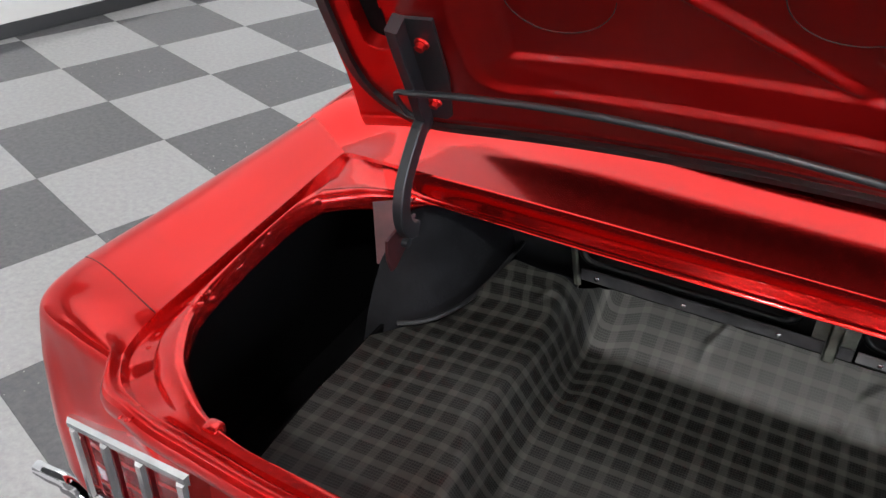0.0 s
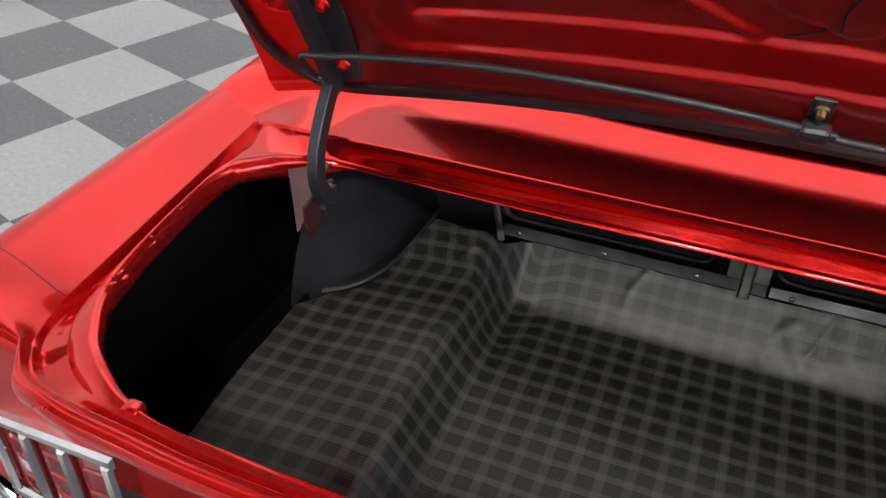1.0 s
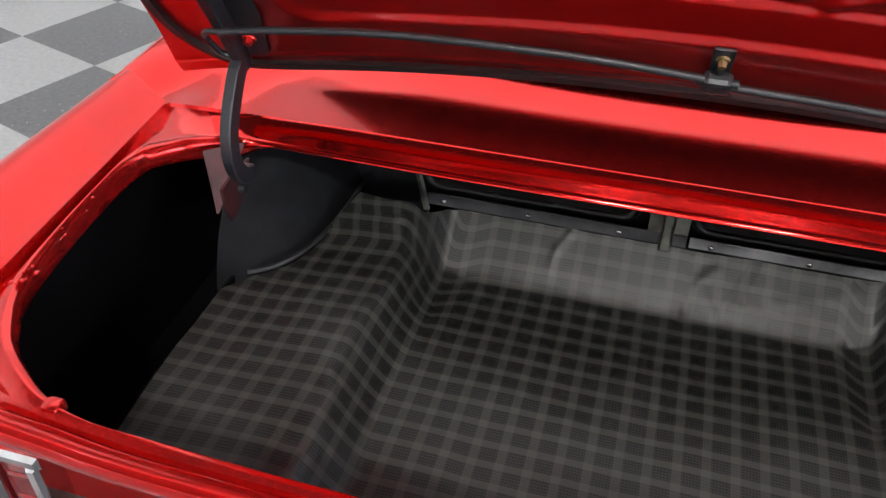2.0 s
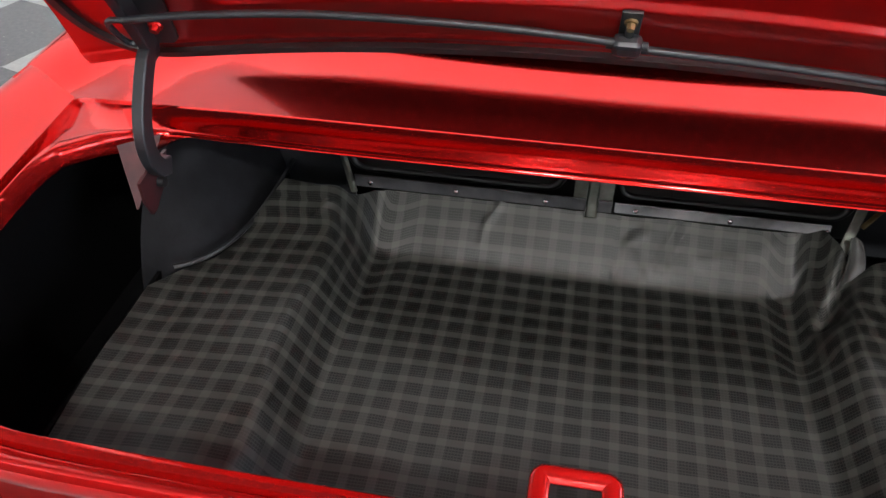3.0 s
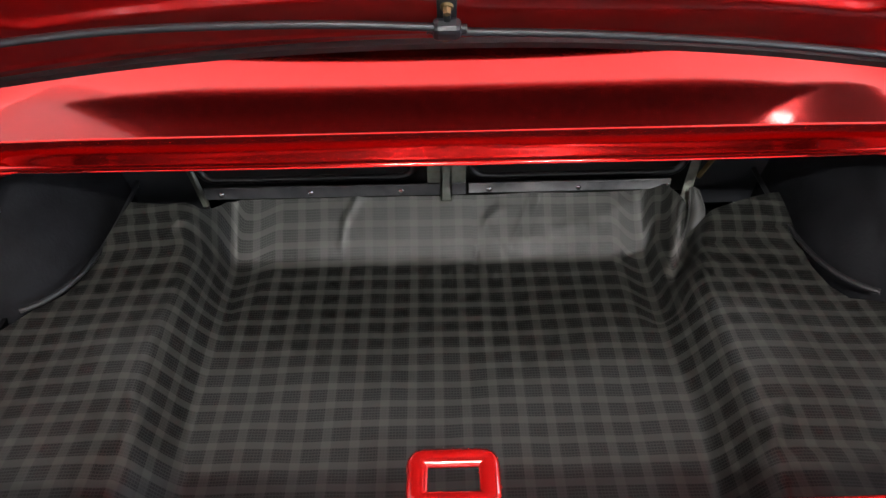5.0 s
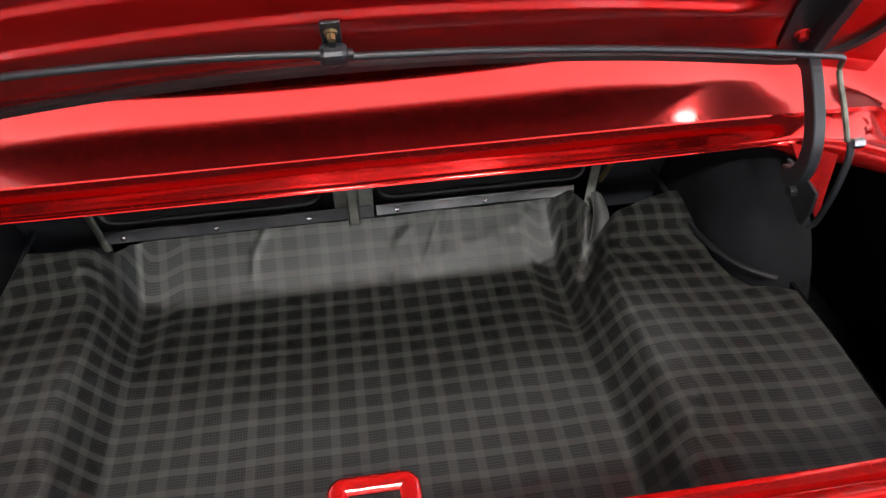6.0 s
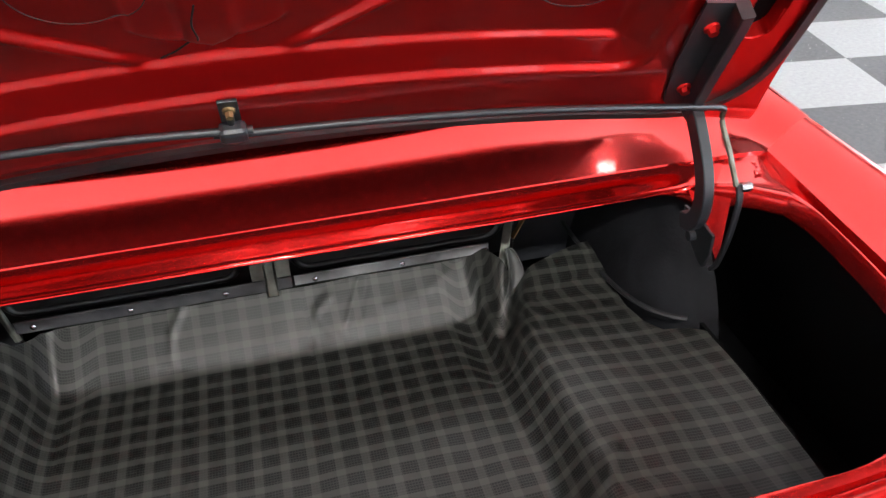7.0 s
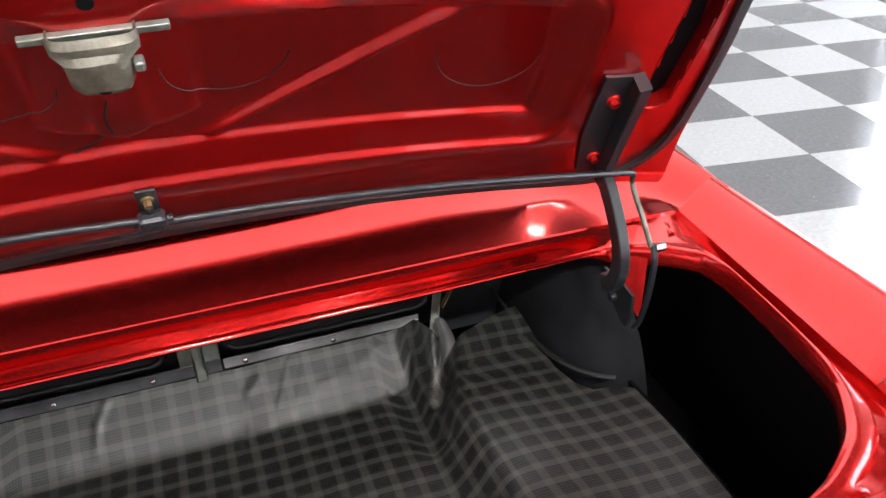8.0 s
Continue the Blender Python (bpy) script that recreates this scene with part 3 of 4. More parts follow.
def ease(t, e=0.14):
    """A straight ramp with rounded ends."""
    t = min(1.0 + e, max(-e, t))
    return (t + e) ** 2 / (4 * e) if t < e else 1 - (1 + e - t) ** 2 / (4 * e) if t > 1 - e else t


def mat_z(x, y):
    a = abs(x)
    edge = 0.388 if x < 0 else 0.362
    wave = 0.006 * math.sin(y * 21 + (1 if x < 0 else 2.2))
    t = min(1.0, max(0.0, (a - (edge + wave - 0.062)) / 0.062))
    t = 0.35 * t + 0.65 * smooth(t)
    base = FLOOR + 0.085 * ease((y - 0.588) / 0.092)
    shelf = SHELF - 0.012 * smooth((a - edge) / 0.2) + (0.045 if x < 0 else 0.03) * smooth((y - 0.50) / 0.16)
    z = base * (1 - t) + shelf * t
    z += 0.0035 * noise.noise((x * 7, y * 7, 3.1)) + 0.0016 * noise.noise((x * 22, y * 15, 8.4))
    for ax, ay, bx, by, h, w in CREASES:
        z += h * math.exp(-(seg(x, y, ax, ay, bx, by) / w) ** 2)
    fold = math.exp(-((a - edge - 0.005) / 0.012) ** 2)
    z += 0.004 * fold * noise.noise((1.7, y * 26, 5.0))
    return z


def left_edge(y):
    pts = ((0.0, 0.602), (0.14, 0.604), (0.30, 0.612), (0.43, 0.612), (0.475, 0.575), (0.505, 0.54), (0.55, 0.523), (0.61, 0.505), (0.66, 0.485), (0.70, 0.47))
    return -float(np.interp(y, [p[0] for p in pts], [p[1] for p in pts]))


def right_edge(y):
    pts = ((0.0, 0.60), (0.30, 0.61), (0.42, 0.607), (0.436, 0.585), (0.447, 0.548), (0.475, 0.53), (0.517, 0.52), (0.70, 0.512))
    return float(np.interp(y, [p[0] for p in pts], [p[1] for p in pts]))


mat = tagged(empty("boot_mat", 0, 0.3, FLOOR), "grey and black plaid vinyl boot mat, creased and shiny", "mat")
CELL_X, CELL_Y = 0.0352, 0.0311


def mat_sheet(y0, y1):
    ny, nh = int((y1 - y0) / 0.0035), 150
    bm = bmesh.new()
    layer = bm.loops.layers.uv.new("UVMap")
    pts = []
    for j in range(ny + 1):
        y = y0 + (y1 - y0) * j / ny
        xs = [left_edge(y) * (1 - i / nh) for i in range(nh)] + [right_edge(y) * i / nh for i in range(nh + 1)]
        ys = [y0 + (mat_front(x) - y0) * j / ny for x in xs]
        pts.append([Vector((x, v, mat_z(x, v))) for x, v in zip(xs, ys)])
    U = []
    for row in pts:
        u = [0.0]
        for a, b in zip(row, row[1:]):
            u.append(u[-1] + (b - a).length)
        U.append([v - u[nh] for v in u])
    V = [[0.0] * (2 * nh + 1)]
    for ra, rb in zip(pts, pts[1:]):
        V.append([v + math.hypot(b.y - a.y, b.z - a.z) for v, a, b in zip(V[-1], ra, rb)])
    grid = [[bm.verts.new(p) for p in row] for row in pts]
    for j in range(ny):
        for i in range(2 * nh):
            c = [(j, i), (j, i + 1), (j + 1, i + 1), (j + 1, i)]
            f = bm.faces.new([grid[a][b] for a, b in c])
            for l, (a, b) in zip(f.loops, c):
                l[layer].uv = (U[a][b] / CELL_X + PHASE[0], V[a][b] / CELL_Y + PHASE[1])
    bmesh.ops.delete(bm, geom=[v for v in bm.verts if not v.link_faces], context="VERTS")
    return bm


PHASE = (0.5, 0.51)


def mat_front(x):
    """Where the mat ends ahead: on the strip in the middle, askew on the shelves."""
    keys = ((-0.62, 0.62), (-0.485, 0.634), (-0.42, 0.622), (-0.375, 0.627), (-0.358, 0.648), (-0.345, 0.662), (-0.325, 0.668), (0.34, 0.668), (0.372, 0.60), (0.384, 0.596), (0.50, 0.642), (0.62, 0.66))
    return float(np.interp(x, [k[0] for k in keys], [k[1] for k in keys]))


sheet_ob = part("mat_sheet", mat_sheet(0.016, 0.668), PLAID, mat, "", True)
sheet_ob.data.set_sharp_from_angle(angle=radians(120))

# turned-up flap of the mat beside the seat bracket
flap = [[Vector((0.352 + 0.006 * math.sin(v * 3.0) + 0.012 * v + (0.012 + 0.012 * math.sin(v * math.pi)) * w, 0.574 + 0.044 * v + 0.006 * math.sin(w * math.pi), 0.538 + 0.076 * v - 0.006 * w)) for w in (0, 0.25, 0.5, 0.75, 1.0)] for v in [k / 12 for k in range(13)]]
part("mat_flap", sheet(flap, 0.003), varied(material("vinyl_back", (0.1, 0.1, 0.1), 0.5), 30, (0.022, 0.022, 0.021), (0.05, 0.05, 0.048)), mat, "curled grey mat flap", True)

# wheel housings under felt covers
for s in (-1, 1):
    rows = []
    for j in range(17):
        th = math.pi / 2 * j / 16
        row = []
        for i in range(33):
            ph = math.pi * (0.60 + 0.40 * i / 32)
            c, d = math.cos(ph), math.sin(ph)
            k = (abs(c) ** 4 + abs(d) ** 4) ** -0.25
            r = math.cos(th) ** 0.75
            row.append(Vector((s * min(0.725 + 0.215 * k * c * r, 0.64), 0.75 - 0.33 * k * d * r, 0.45 + 0.29 * math.sin(th))))
        rows.append(row)
    part("wheel_housing", sheet(rows), GREY, car, "dark grey felt-covered wheel housing", True)
    path = [Vector((s * (0.725 + 0.219 * k * c), 0.75 - 0.335 * k * d, 0.567 + 0.0)) for c, d, k in [(math.cos(a), math.sin(a), (math.cos(a) ** 4 + math.sin(a) ** 4) ** -0.25) for a in [math.pi * (0.69 + 0.31 * i / 24) for i in range(25)]]]
    part("housing_hem", sweep(path, disc_section(0.004, 6)), RUBBER, car, "black hem where the felt meets the mat", True)

# bulkhead behind the rear seat
for s in (-1, 1):
    bm = bmesh.new()
    box(bm, s * 0.40, 0.735, 0.50, s * 0.70, 0.742, 0.745)
    part("side_bulkhead", bm, varied(material("blue_grey_board", (0.045, 0.048, 0.055), 0.55), 12, (0.014, 0.015, 0.018), (0.022, 0.0235, 0.028)), car, "dark blue-grey bulkhead board")
bm = bmesh.new()
box(bm, -0.405, 0.702, 0.55, 0.405, 0.71, 0.74, 0.002)
part("seat_back_panel", bm, PANEL, car, "black embossed board behind the rear seat")


def bead(x0, x1, z, r):
    """A pressed stadium-shaped rib."""
    pts = [Vector((x1 + r * math.sin(a), 0.702, z + r * math.cos(a))) for a in [math.pi * k / 10 for k in range(11)]]
    pts += [Vector((x0 - r * math.sin(a), 0.702, z - r * math.cos(a))) for a in [math.pi * k / 10 for k in range(11)]]
    n = len(pts)
    bm = bmesh.new()
    rings = []
    for i, p in enumerate(pts):
        d = (pts[(i + 1) % n] - pts[i - 1]).normalized()
        o = d.cross(Vector((0, 1, 0)))
        rings.append([bm.verts.new(p + o * (0.006 * math.cos(a)) - Vector((0, 0.006 * math.sin(a), 0))) for a in [math.pi * k / 6 for k in range(7)]])
    for i in range(n):
        x, y = rings[i], rings[(i + 1) % n]
        for k in range(6):
            bm.faces.new((x[k], x[k + 1], y[k + 1], y[k]))
    bmesh.ops.recalc_face_normals(bm, faces=bm.faces[:])
    return bm


part("pressed_rib", bead(-0.365, -0.075, 0.617, 0.028), PANEL, car, "pressed black rib", True)
part("pressed_rib", bead(0.065, 0.352, 0.615, 0.028), PANEL, car, "pressed black rib", True)
# one metal strip in two colours: left half as in shade, right half as lit
bm = bmesh.new()
box(bm, -0.378, 0.666, 0.577, 0.03, 0.669, 0.598, 0.001)
part("retaining_strip", bm, varied(material("strip_metal_shaded", (0.08, 0.08, 0.085), 0.35, 0.4), 20, (0.05, 0.05, 0.055), (0.12, 0.12, 0.125)), car, "left half of the metal strip along the mat, coloured as shaded")
bm = bmesh.new()
box(bm, 0.034, 0.666, 0.579, 0.350, 0.669, 0.597, 0.001)
part("retaining_strip", bm, varied(material("strip_metal_lit", (0.5, 0.5, 0.52), 0.33, 0.45), 14, (0.14, 0.14, 0.145), (0.5, 0.5, 0.51), 0.3, 40), car, "right half of the metal strip along the mat, coloured as lit")
for x in (-0.213, -0.072, 0.066, 0.206, 0.345, -0.352):
    bm = bmesh.new()
    bmesh.ops.create_uvsphere(bm, u_segments=10, v_segments=6, radius=0.0045, matrix=Matrix.Translation((x, 0.665, 0.586)) @ Matrix.Diagonal((1, 0.6, 1, 1)))
    part("rivet", bm, STEEL, car, "", True)
# the middle bracket is a folded channel
bm = bmesh.new()
box(bm, -0.030, 0.668, 0.585, -0.008, 0.672, 0.735, 0.001)
box(bm, 0.006, 0.668, 0.585, 0.030, 0.672, 0.735, 0.001)
box(bm, -0.010, 0.652, 0.575, -0.006, 0.672, 0.735, 0.001)
box(bm, -0.010, 0.652, 0.575, 0.008, 0.655, 0.735, 0.001)
box(bm, 0.004, 0.652, 0.58, 0.008, 0.672, 0.735, 0.001)
part("seat_bracket", bm, ZINC, car, "dull greenish zinc seat bracket")
part("seat_strut", sweep([Vector((0.35, 0.605, 0.548)), Vector((0.367, 0.64, 0.58)), Vector((0.405, 0.715, 0.645)), Vector((0.43, 0.76, 0.69))], rect_section(0.014, 0.007)), ZINC, car, "dull greenish zinc seat strut")
part("seat_strut", sweep([Vector((-0.388, 0.69, 0.548)), Vector((-0.403, 0.70, 0.60)), Vector((-0.42, 0.71, 0.66))], rect_section(0.007, 0.012)), ZINC, car, "dull greenish zinc seat strut")
part("strut_tab", sweep([Vector((0.39, 0.665, 0.60)), Vector((0.415, 0.68, 0.625)), Vector((0.43, 0.68, 0.632))], rect_section(0.008, 0.003, 0.0005)), BOLT, car, "small yellowish tab")

# striker: a square loop on a stalk from the tail
def tube_loop(pts, r):
    n = len(pts)
    bm = bmesh.new()
    rings = []
    for i, p in enumerate(pts):
        d = (pts[(i + 1) % n] - pts[i - 1]).normalized()
        o = d.cross(Vector((0, 0, 1))).normalized()
        rings.append([bm.verts.new(p + o * (r * math.cos(a)) + Vector((0, 0, 0.75 * r * math.sin(a)))) for a in [2 * math.pi * k / 10 for k in range(10)]])
    for i in range(n):
        x, y = rings[i], rings[(i + 1) % n]
        for k in range(10):
            bm.faces.new((x[k], x[(k + 1) % 10], y[(k + 1) % 10], y[k]))
    bmesh.ops.recalc_face_normals(bm, faces=bm.faces[:])
    return bm


loop = []
for cx, cy, a0 in ((0.021, 0.054, 0), (-0.030, 0.054, 90), (-0.030, 0.022, 180), (0.021, 0.022, 270)):
    loop += [Vector((cx + 0.006 * math.cos(radians(a0 + k * 18)), cy + 0.006 * math.sin(radians(a0 + k * 18)), 0.722)) for k in range(6)]
part("striker", tube_loop(loop, 0.0095), GLOSS_RED, car, "glossy red painted square striker loop", True)
bm = bmesh.new()
box(bm, -0.040, 0.004, 0.66, 0.031, 0.016, 0.724, 0.003)
part("striker_base", bm, PAINT, car, "red striker base plate")

# the lid
S_DIR, N_DIR = Vector((0, -0.61, 0.79)), Vector((0, 0.79, 0.61))


def lid(x, s, n=0.0):
    q = (x / 0.705) ** 2
    s += 0.015 * max(0.0, 1 - q) * max(0.0, 1 - max(s, 0.0) / 0.055)
    return Vector((x, 0.445 + 0.097 * q, 0.93 - 0.11 * q)) + s * S_DIR + n * N_DIR


LID_S, LID_X = (-0.02, 0.01, 0.124, 0.235, 0.376, 0.46, 0.56), (0.705, 0.704, 0.672, 0.652, 0.618, 0.59, 0.54)


def lid_w(s):
    return float(np.interp(s, LID_S, LID_X))


LID = part("boot_lid", sheet([[lid((-lid_w(s) + 2 * lid_w(s) * i / 40), s, 0.012 + 0.032 * smooth((1 - abs(i / 20 - 1)) * 6) * smooth((s + 0.004) / 0.08)) for i in range(41)] for s in [0.565 * k / 16 - 0.004 for k in range(17)]], 0.003), PAINT, car, "raised red boot lid, its pressed inner side showing", True)
bm = sheet([[lid(sd * lid_w(s), s, n) for n in (0.0, 0.004, 0.008, 0.013)] for sd in (1,) for s in [0.565 * k / 16 - 0.004 for k in range(17)]])
part("lid_edge", bm, PAINT, LID)
part("lid_edge", sheet([[lid(-lid_w(s), s, n) for n in (0.0, 0.004, 0.008, 0.013)] for s in [0.565 * k / 16 - 0.004 for k in range(17)]]), PAINT, LID)
part("lid_edge", sheet([[lid(-0.704 + 1.408 * i / 40, -0.004, n) for n in (0.0, 0.004, 0.008, 0.013)] for i in range(41)]), PAINT, LID)
part("lid_edge", sheet([[lid(-0.54 + 1.08 * i / 40, 0.561, n) for n in (0.0, 0.012, 0.024, 0.045)] for i in range(41)]), PAINT, LID)


def lid_depth(x, s):
    """How far the inner panel is pressed towards the outer skin."""
    a = abs(x)
    r = 0.048
    # pocket: from the middle rib to the side frame, from the hinge frame to the rear frame, with sloping walls
    x0, x1, s0, s1 = 0.018 - 0.09 * (1 - smooth((s - 0.150) / 0.06)), 0.470 - 0.02 * smooth((s - 0.2) / 0.2), 0.105, 0.372
    cx, cy = (x0 + x1) / 2, (s0 + s1) / 2
    qx, qy = abs(a - cx) - (x1 - x0) / 2 + r, abs(s - cy) - (s1 - s0) / 2 + r
    d = math.hypot(max(qx, 0), max(qy, 0)) + min(max(qx, qy), 0) - r
    # a sloping wall with rolled edges down to the pocket's floor
    e = -d
    n = 0.0065 * ease((e - 0.001) / 0.0075, 0.3) + 0.011 * min(1.0, max(0.0, (e - 0.007) / 0.036)) + 0.0065 * ease((e - 0.044) / 0.0075, 0.3)
    # diagonal rib across the pocket
    g = seg(a, s, 0.07, 0.155, 0.38, 0.372)
    n -= 0.007 * max(0.0, 1 - g / 0.010) ** 0.9 * smooth((-d - 0.03) / 0.04)
    # shallow beads along the hinge flange
    n -= 0.0015 * math.exp(-((s - 0.028) / 0.006) ** 2)
    # dimple at the foot of the middle rib
    n += 0.010 * math.exp(-((a - 0.0) / 0.03) ** 2 - ((s - 0.19) / 0.03) ** 2) * 0.6
    return n


def in_slot(x, s):
    return seg(abs(x), s, 0.581, 0.208, 0.561, 0.40) < 0.0225


NX, NS = 300, 290
bm = bmesh.new()
grid = []
for j in range(NS + 1):
    s = -0.004 + 0.564 * j / NS
    w = lid_w(s) - 0.0005
    grid.append([(bm.verts.new(lid(-w + 2 * w * i / NX, s, lid_depth(-w + 2 * w * i / NX, s))), -w + 2 * w * i / NX, s) for i in range(NX + 1)])
for j in range(NS):
    for i in range(NX):
        c = (grid[j][i], grid[j][i + 1], grid[j + 1][i + 1], grid[j + 1][i])
        if in_slot(sum(q[1] for q in c) / 4, sum(q[2] for q in c) / 4):
            continue
        bm.faces.new([q[0] for q in c])
bmesh.ops.delete(bm, geom=[v for v in bm.verts if not v.link_faces], context="VERTS")
part("inner_panel", bm, PAINT_INNER, LID, "dark red pressed inner panel with pockets and ribs", True)
for s in (-1, 1):
    slot = [Vector((s * (0.581 - 0.020 * t), 0.208 + 0.192 * t, 0)) for t in (0, 1)]
    rows = []
    for n in (0.0, 0.006, 0.02):
        row = []
        for k in range(36):
            a = 2 * math.pi * k / 36
            c = slot[1] if math.sin(a) > 0 else slot[0]
            row.append(lid(c.x + 0.0242 * math.cos(a), c.y + 0.0242 * math.sin(a), n - 0.001))
        rows.append(row)
    part("slot_edge", sheet(rows, closed=True), PAINT_INNER, LID, "", True)
    # black sheet hides the red skin and stands for the shade inside
    bm = bmesh.new()
    bm.faces.new([bm.verts.new(lid(s * 0.570 + 0.045 * i, v, 0.021)) for i, v in ((-1, 0.16), (1, 0.16), (1, 0.44), (-1, 0.44))])
    part("slot_shade", bm, BLACK, LID, "black sheet behind the slot for the hollow's shade")
    # faint spot marks pressed into the pockets
    for cx, cs, r in ((0.352, 0.255, 0.060), (0.095, 0.278, 0.055)):
        ring = [Vector((s * cx + r * math.cos(k * math.pi / 24), cs + r * math.sin(k * math.pi / 24), 0)) for k in range(24, 48 if cx > 0.2 else 48)]
        path = [lid(p.x, p.y, lid_depth(p.x, p.y) - 0.0003) for p in ring]
        part("pressed_ring", sweep(path, rect_section(0.0010, 0.0010, 0.0002)), SHADOW_GAP, LID, "thin dark ring line")

seal = [(0.596, 0.44), (0.608, 0.375), (0.624, 0.31), (0.636, 0.245), (0.646, 0.175), (0.646, 0.12), (0.632, 0.075), (0.603, 0.035), (0.57, 0.014), (0.50, 0.006), (0.35, 0.005), (0.18, 0.004), (0, 0.003)]
half_path = spline([(x, s, 0) for x, s in seal], 60)
path = [lid(p.x, p.y, -0.0025) for p in half_path] + [lid(-p.x, p.y, -0.0025) for p in half_path[-2::-1]]
part("lid_seal", sweep(path, [(0.006, -0.005), (0.0065, 0.0), (0.0045, 0.004), (0.0, 0.0055), (-0.0045, 0.004), (-0.0065, 0.0), (-0.006, -0.005)], up=N_DIR), RUBBER, LID, "black rubber lid seal", True)

# torsion bars in their clamp
left_bar = spline([lid(x, s, -0.020 - o) for x, s, o in ((-0.545, 0.134, 0.008), (-0.46, 0.126, 0.003), (-0.318, 0.108, -0.004), (-0.135, 0.086, -0.006), (0.02, 0.067, -0.006))], 40)
part("torsion_bar", sweep(left_bar, disc_section(0.0045)), SATIN, LID, "dark steel torsion bar", True)
right_bar = spline([lid(x, s, -0.020 - o) for x, s, o in ((-0.02, 0.066, -0.006), (0.016, 0.060, -0.006), (0.153, 0.056, -0.005), (0.34, 0.060, 0.0), (0.565, 0.070, 0.006), (0.60, 0.070, 0.008))], 40)
part("torsion_bar", sweep(right_bar, disc_section(0.0045)), SATIN, LID, "dark steel torsion bar", True)
clamp = bmesh.new()
turn = Matrix.Translation(lid(0, 0.1, 0) - 0.1 * S_DIR) @ Matrix(((1, 0, 0, 0), (0, S_DIR.y, -N_DIR.y, 0), (0, S_DIR.z, -N_DIR.z, 0), (0, 0, 0, 1)))
box(clamp, -0.010, 0.030, 0.0, 0.010, 0.110, 0.004, 0.001, m=turn)
box(clamp, -0.015, 0.052, 0.004, 0.015, 0.076, 0.022, 0.006, m=turn)
box(clamp, -0.004, 0.06, 0.003, 0.004, 0.09, 0.012, 0.003, m=turn)
part("bar_clamp", clamp, SATIN, LID, "black clamp holding the torsion bars")


def bolt(x, s, r, mat_b, n=0.004, parent=None):
    bm = bmesh.new()
    m = Matrix.Translation(lid(x, s, -n)) @ (-N_DIR).to_track_quat("Z", "Y").to_matrix().to_4x4()
    bmesh.ops.create_cone(bm, cap_ends=True, segments=16, radius1=r * 1.5, radius2=r * 1.4, depth=0.003, matrix=m @ Matrix.Translation((0, 0, 0.0015)))
    bmesh.ops.create_cone(bm, cap_ends=True, segments=6, radius1=r, radius2=r * 0.92, depth=0.007, matrix=m @ Matrix.Translation((0, 0, 0.006)))
    return part("bolt", bm, mat_b, parent or LID)


bolt(0, 0.094, 0.0045, BOLT)
bolt(-0.001, 0.036, 0.0042, BOLT)

# latch on the rear frame of the lid
bm = bmesh.new()
box(bm, -0.050, 0.345, 0.0, 0.055, 0.352, 0.006, 0.001, m=turn)
LATCH = part("lid_latch", bm, ZINC, LID, "dull weathered zinc lid latch")
rows = []
for v, w, d in ((0.353, 0.029, 0.012), (0.350, 0.030, 0.018), (0.3435, 0.030, 0.020), (0.341, 0.0235, 0.026), (0.330, 0.0225, 0.029), (0.319, 0.022, 0.030), (0.3175, 0.0215, 0.0235), (0.310, 0.0215, 0.0235), (0.304, 0.0195, 0.022), (0.301, 0.016, 0.016), (0.300, 0.010, 0.010)):
    row = []
    for k in range(21):
        a = math.pi * k / 20
        c, e = math.cos(a), math.sin(a)
        r = (abs(c) ** 5 + abs(e) ** 5) ** -0.2
        row.append(turn @ Vector((-w * r * c + 0.0008 * noise.noise((k * 0.4, v * 90, 1.0)), v, d * r * e + 0.001 * noise.noise((k * 0.3, v * 120, 4.0)))))
    rows.append(row)
bm = sheet(rows, 0.002)
part("latch_body", bm, LATCH_ZINC, LATCH, "blotchy beige weathered zinc cover", True)
bm = bmesh.new()
box(bm, 0.024, 0.326, 0.016, 0.032, 0.336, 0.026, 0.002, m=turn)
part("latch_pin", bm, ZINC, LATCH)
# the latch's hole: a black disc for the shade inside
bm = bmesh.new()
bmesh.ops.create_cone(bm, cap_ends=True, segments=14, radius1=0.005, radius2=0.005, depth=0.002, matrix=turn @ Matrix.Translation((0.0, 0.316, 0.0295)))
part("latch_hole_shade", bm, BLACK, LATCH)
path = spline([lid(x, s, lid_depth(x, s) - 0.001) for x, s in ((-0.006, 0.262), (-0.012, 0.235), (-0.010, 0.21), (-0.020, 0.185), (-0.035, 0.165), (-0.05, 0.158))], 20)
part("latch_wire", sweep(path, disc_section(0.001, 6)), SHADOW_GAP, LATCH)
# small hole in the lid, its dark inside laid on as a black disc
bm = bmesh.new()
bmesh.ops.create_cone(bm, cap_ends=True, segments=16, radius1=0.006, radius2=0.006, depth=0.002, matrix=turn @ Matrix.Translation((0.002, 0.376, 0.0)))
part("lid_hole_shade", bm, BLACK, LID)


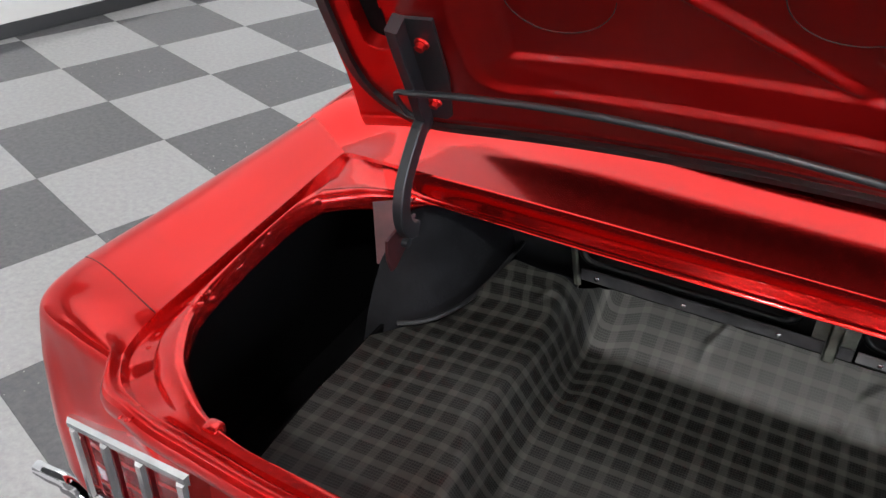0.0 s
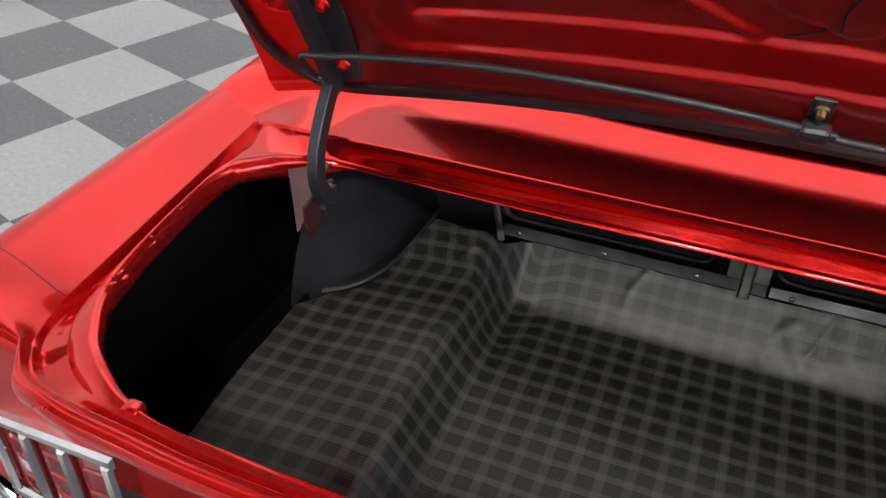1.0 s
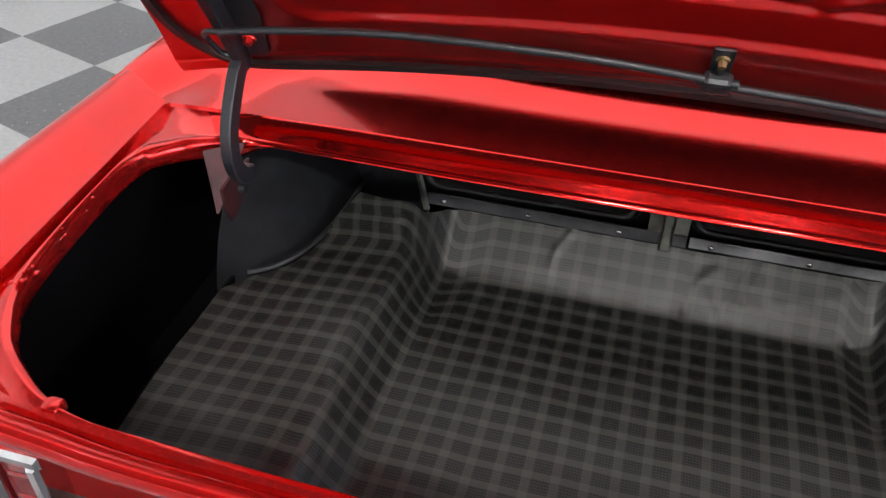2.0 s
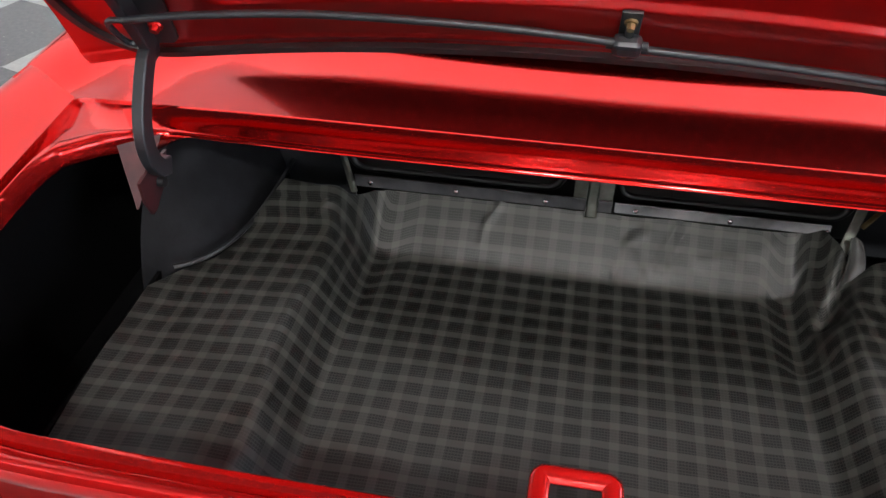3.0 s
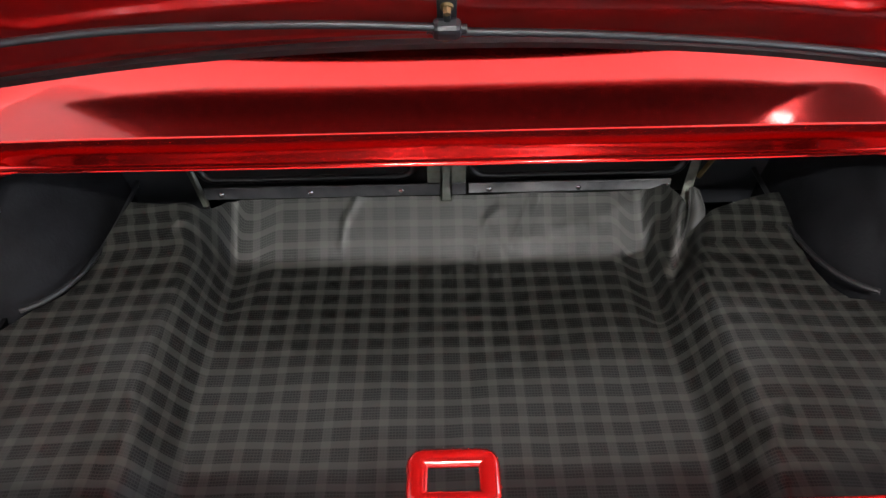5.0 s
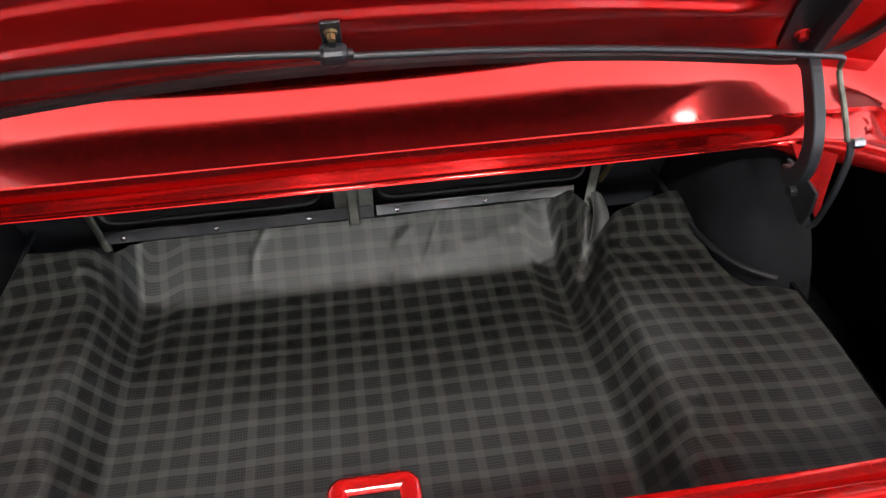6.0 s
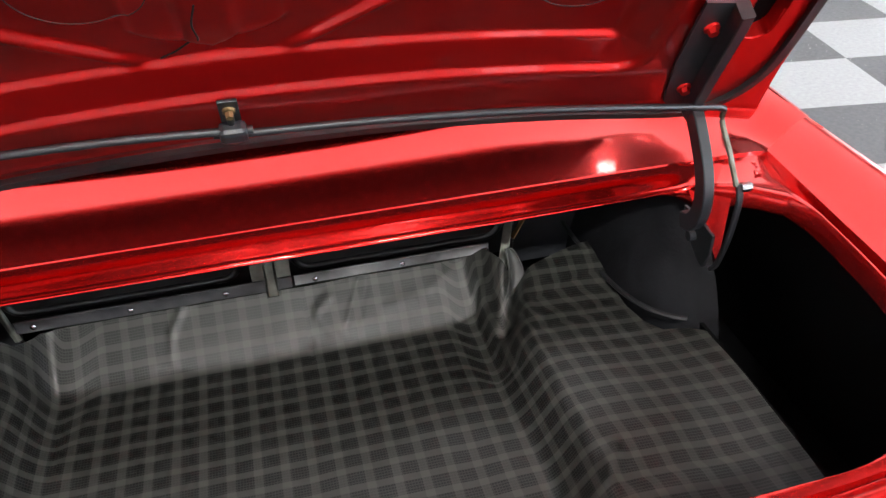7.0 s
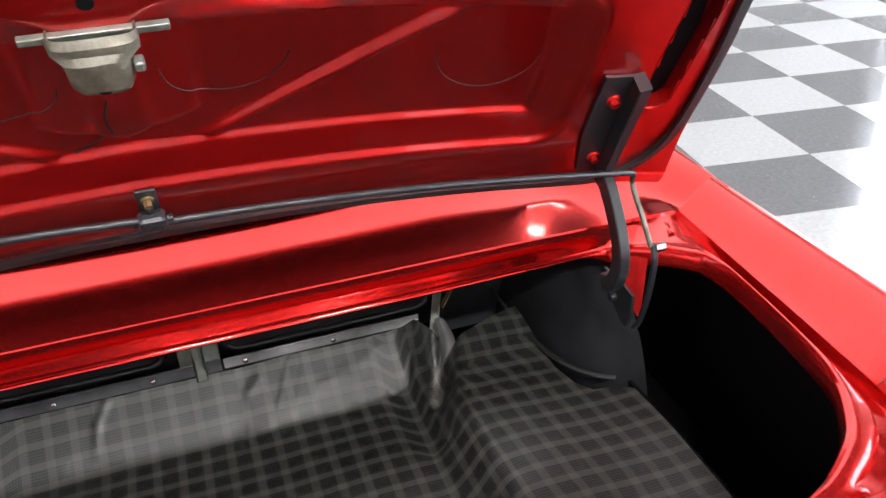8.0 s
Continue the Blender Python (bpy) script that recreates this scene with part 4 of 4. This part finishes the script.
# hinges
def hinge(s):
    bm = bmesh.new()
    pts = [(0.486, 0.245), (0.500, 0.13), (0.522, 0.045), (0.532, 0.036), (0.566, 0.040), (0.562, 0.075), (0.535, 0.25)]
    lo = [bm.verts.new(lid(s * x, v, -0.001)) for x, v in pts]
    hi = [bm.verts.new(lid(s * x, v, -0.005)) for x, v in pts]
    bm.faces.new(lo)
    bm.faces.new(hi[::-1])
    for k in range(len(pts)):
        bm.faces.new((lo[k], lo[(k + 1) % len(pts)], hi[(k + 1) % len(pts)], hi[k]))
    bmesh.ops.recalc_face_normals(bm, faces=bm.faces[:])
    arm = part("hinge_arm", bm, SATIN, car, "satin black steel boot hinge arm")
    top = [lid(s * x, v, -0.014) for x, v in ((0.529, 0.252), (0.535, 0.22), (0.546, 0.14), (0.557, 0.07), (0.562, 0.045))]
    low = [Vector((s * 0.558, y, z)) for y, z in ((0.446, 0.884), (0.424, 0.855), (0.407, 0.825), (0.400, 0.795), (0.404, 0.768), (0.418, 0.748), (0.436, 0.741))]
    part("gooseneck", sweep(spline(top + low, 60), rect_section(0.024, 0.0150), up=(s, 0, 0.001)), SATIN, arm, "", False)
    for v, x in ((0.205, 0.513), (0.082, 0.536)):
        b = bolt(s * x, v, 0.0062, PAINT, 0.005, arm)
    # bracket under the deck that carries the pivot
    bm = bmesh.new()
    prof = [(0.392, 0.736), (0.43, 0.742), (0.47, 0.74), (0.446, 0.70), (0.416, 0.680), (0.405, 0.679), (0.394, 0.705)]
    a = [bm.verts.new((s * 0.575, y, z)) for y, z in prof]
    b = [bm.verts.new((s * 0.579, y, z)) for y, z in prof]
    bm.faces.new(a)
    bm.faces.new(b[::-1])
    for k in range(len(prof)):
        bm.faces.new((a[k], a[(k + 1) % len(prof)], b[(k + 1) % len(prof)], b[k]))
    bmesh.ops.recalc_face_normals(bm, faces=bm.faces[:])
    br = part("hinge_bracket", bm, SHADED_RED if s < 0 else SATIN, car, "dark red hinge bracket under the deck, shade in its colour" if s < 0 else "satin black hinge bracket under the deck")
    bm = bmesh.new()
    bmesh.ops.create_cone(bm, cap_ends=True, segments=16, radius1=0.007, radius2=0.007, depth=0.016, matrix=Matrix.Translation((s * 0.574, 0.435, 0.712)) @ Matrix.Rotation(math.pi / 2, 4, "Y"))
    part("pivot_pin", bm, SATIN, br)
    web = [[Vector((s * (0.65 - 0.035 * v - 0.045 * w * (1 - v)), 0.474 + 0.04 * w * (1 - v) - 0.045 * v, 0.735 - 0.075 * v)) for w in (0, 0.5, 1)] for v in (0, 0.5, 0.96)]
    # left web takes the shaded red, right web the lit paint
    part("bracket_web", sheet(web, 0.003), DULL_RED if s < 0 else PAINT_RIM, br)
    return arm


for s in (-1, 1):
    hinge(s)
# end of the torsion bar and its link at the other hinge
path = [lid(0.60, 0.070, -0.028), Vector((0.603, 0.455, 0.868)), Vector((0.606, 0.43, 0.832)), Vector((0.608, 0.408, 0.797))]
part("bar_end", sweep(spline(path, 16), disc_section(0.0038, 8)), LATCH_ZINC, car, "bare steel end of the torsion bar", True)
path = spline([Vector((0.612, 0.408, 0.80)), Vector((0.612, 0.402, 0.775)), Vector((0.611, 0.408, 0.72)), Vector((0.610, 0.422, 0.668)), Vector((0.606, 0.43, 0.652))], 20)
part("bar_link", sweep(path, rect_section(0.006, 0.009), up=(1, 0, 0.001)), SATIN, car, "black steel link")
bm = bmesh.new()
bmesh.ops.create_cone(bm, cap_ends=True, segments=6, radius1=0.0065, radius2=0.0065, depth=0.014, matrix=Matrix.Translation((0.619, 0.404, 0.797)) @ Matrix.Rotation(math.pi / 2, 4, "Y"))
part("link_nut", bm, STEEL, car, "bright nut")
path = spline([lid(-0.545, 0.134, -0.028), lid(-0.563, 0.136, -0.028), lid(-0.572, 0.125, -0.028), lid(-0.572, 0.088, -0.026), lid(-0.565, 0.076, -0.024), lid(-0.553, 0.076, -0.02)], 24)
part("bar_end", sweep(path, disc_section(0.0038, 8)), SATIN, car, "hooked end of the torsion bar", True)

# floor of tiles, laid in two fields that meet under the car
TILE = 0.4572
floor_bm = bmesh.new()
box(floor_bm, -5.4, -7, -0.12, 6.2, 10, -0.004)
floor = tagged(part("floor", floor_bm, TILE_D), "polished checkerboard floor of light and dark grey vinyl tiles", "floor", kind="structure")


def tile_mesh(name, mat):
    bm = bmesh.new()
    g = 0.0006
    box(bm, g, g, -0.004, TILE - g, TILE - g, 0.0)
    me = bpy.data.meshes.new(name)
    bm.to_mesh(me)
    bm.free()
    me.materials.append(mat)
    return me


LIGHT_ME, DARK_ME = tile_mesh("tile", TILE_L), tile_mesh("tile", TILE_D)


def tile_field(ox, oy, angle, keep, flip):
    base = Matrix.Translation((ox, oy, 0)) @ Matrix.Rotation(radians(angle), 4, "Z")
    for i in range(-16, 17):
        for j in range(-16, 17):
            m = base @ Matrix.Translation((i * TILE, j * TILE, 0))
            c = m @ Vector((TILE / 2, TILE / 2, 0))
            if not keep(c):
                continue
            ob = new("tile", LIGHT_ME if (i + j + flip) % 2 else DARK_ME)
            ob.parent = floor
            ob.matrix_basis = m


tile_field(-2.224, 1.537, 71.46, lambda c: -3.9 < c.x < 0.1 and -1.2 < c.y < 6.6, 1)
tile_field(2.473, 2.455, -8.82, lambda c: 0.1 < c.x < 5.6 and -1.2 < c.y < 6.6, 1)
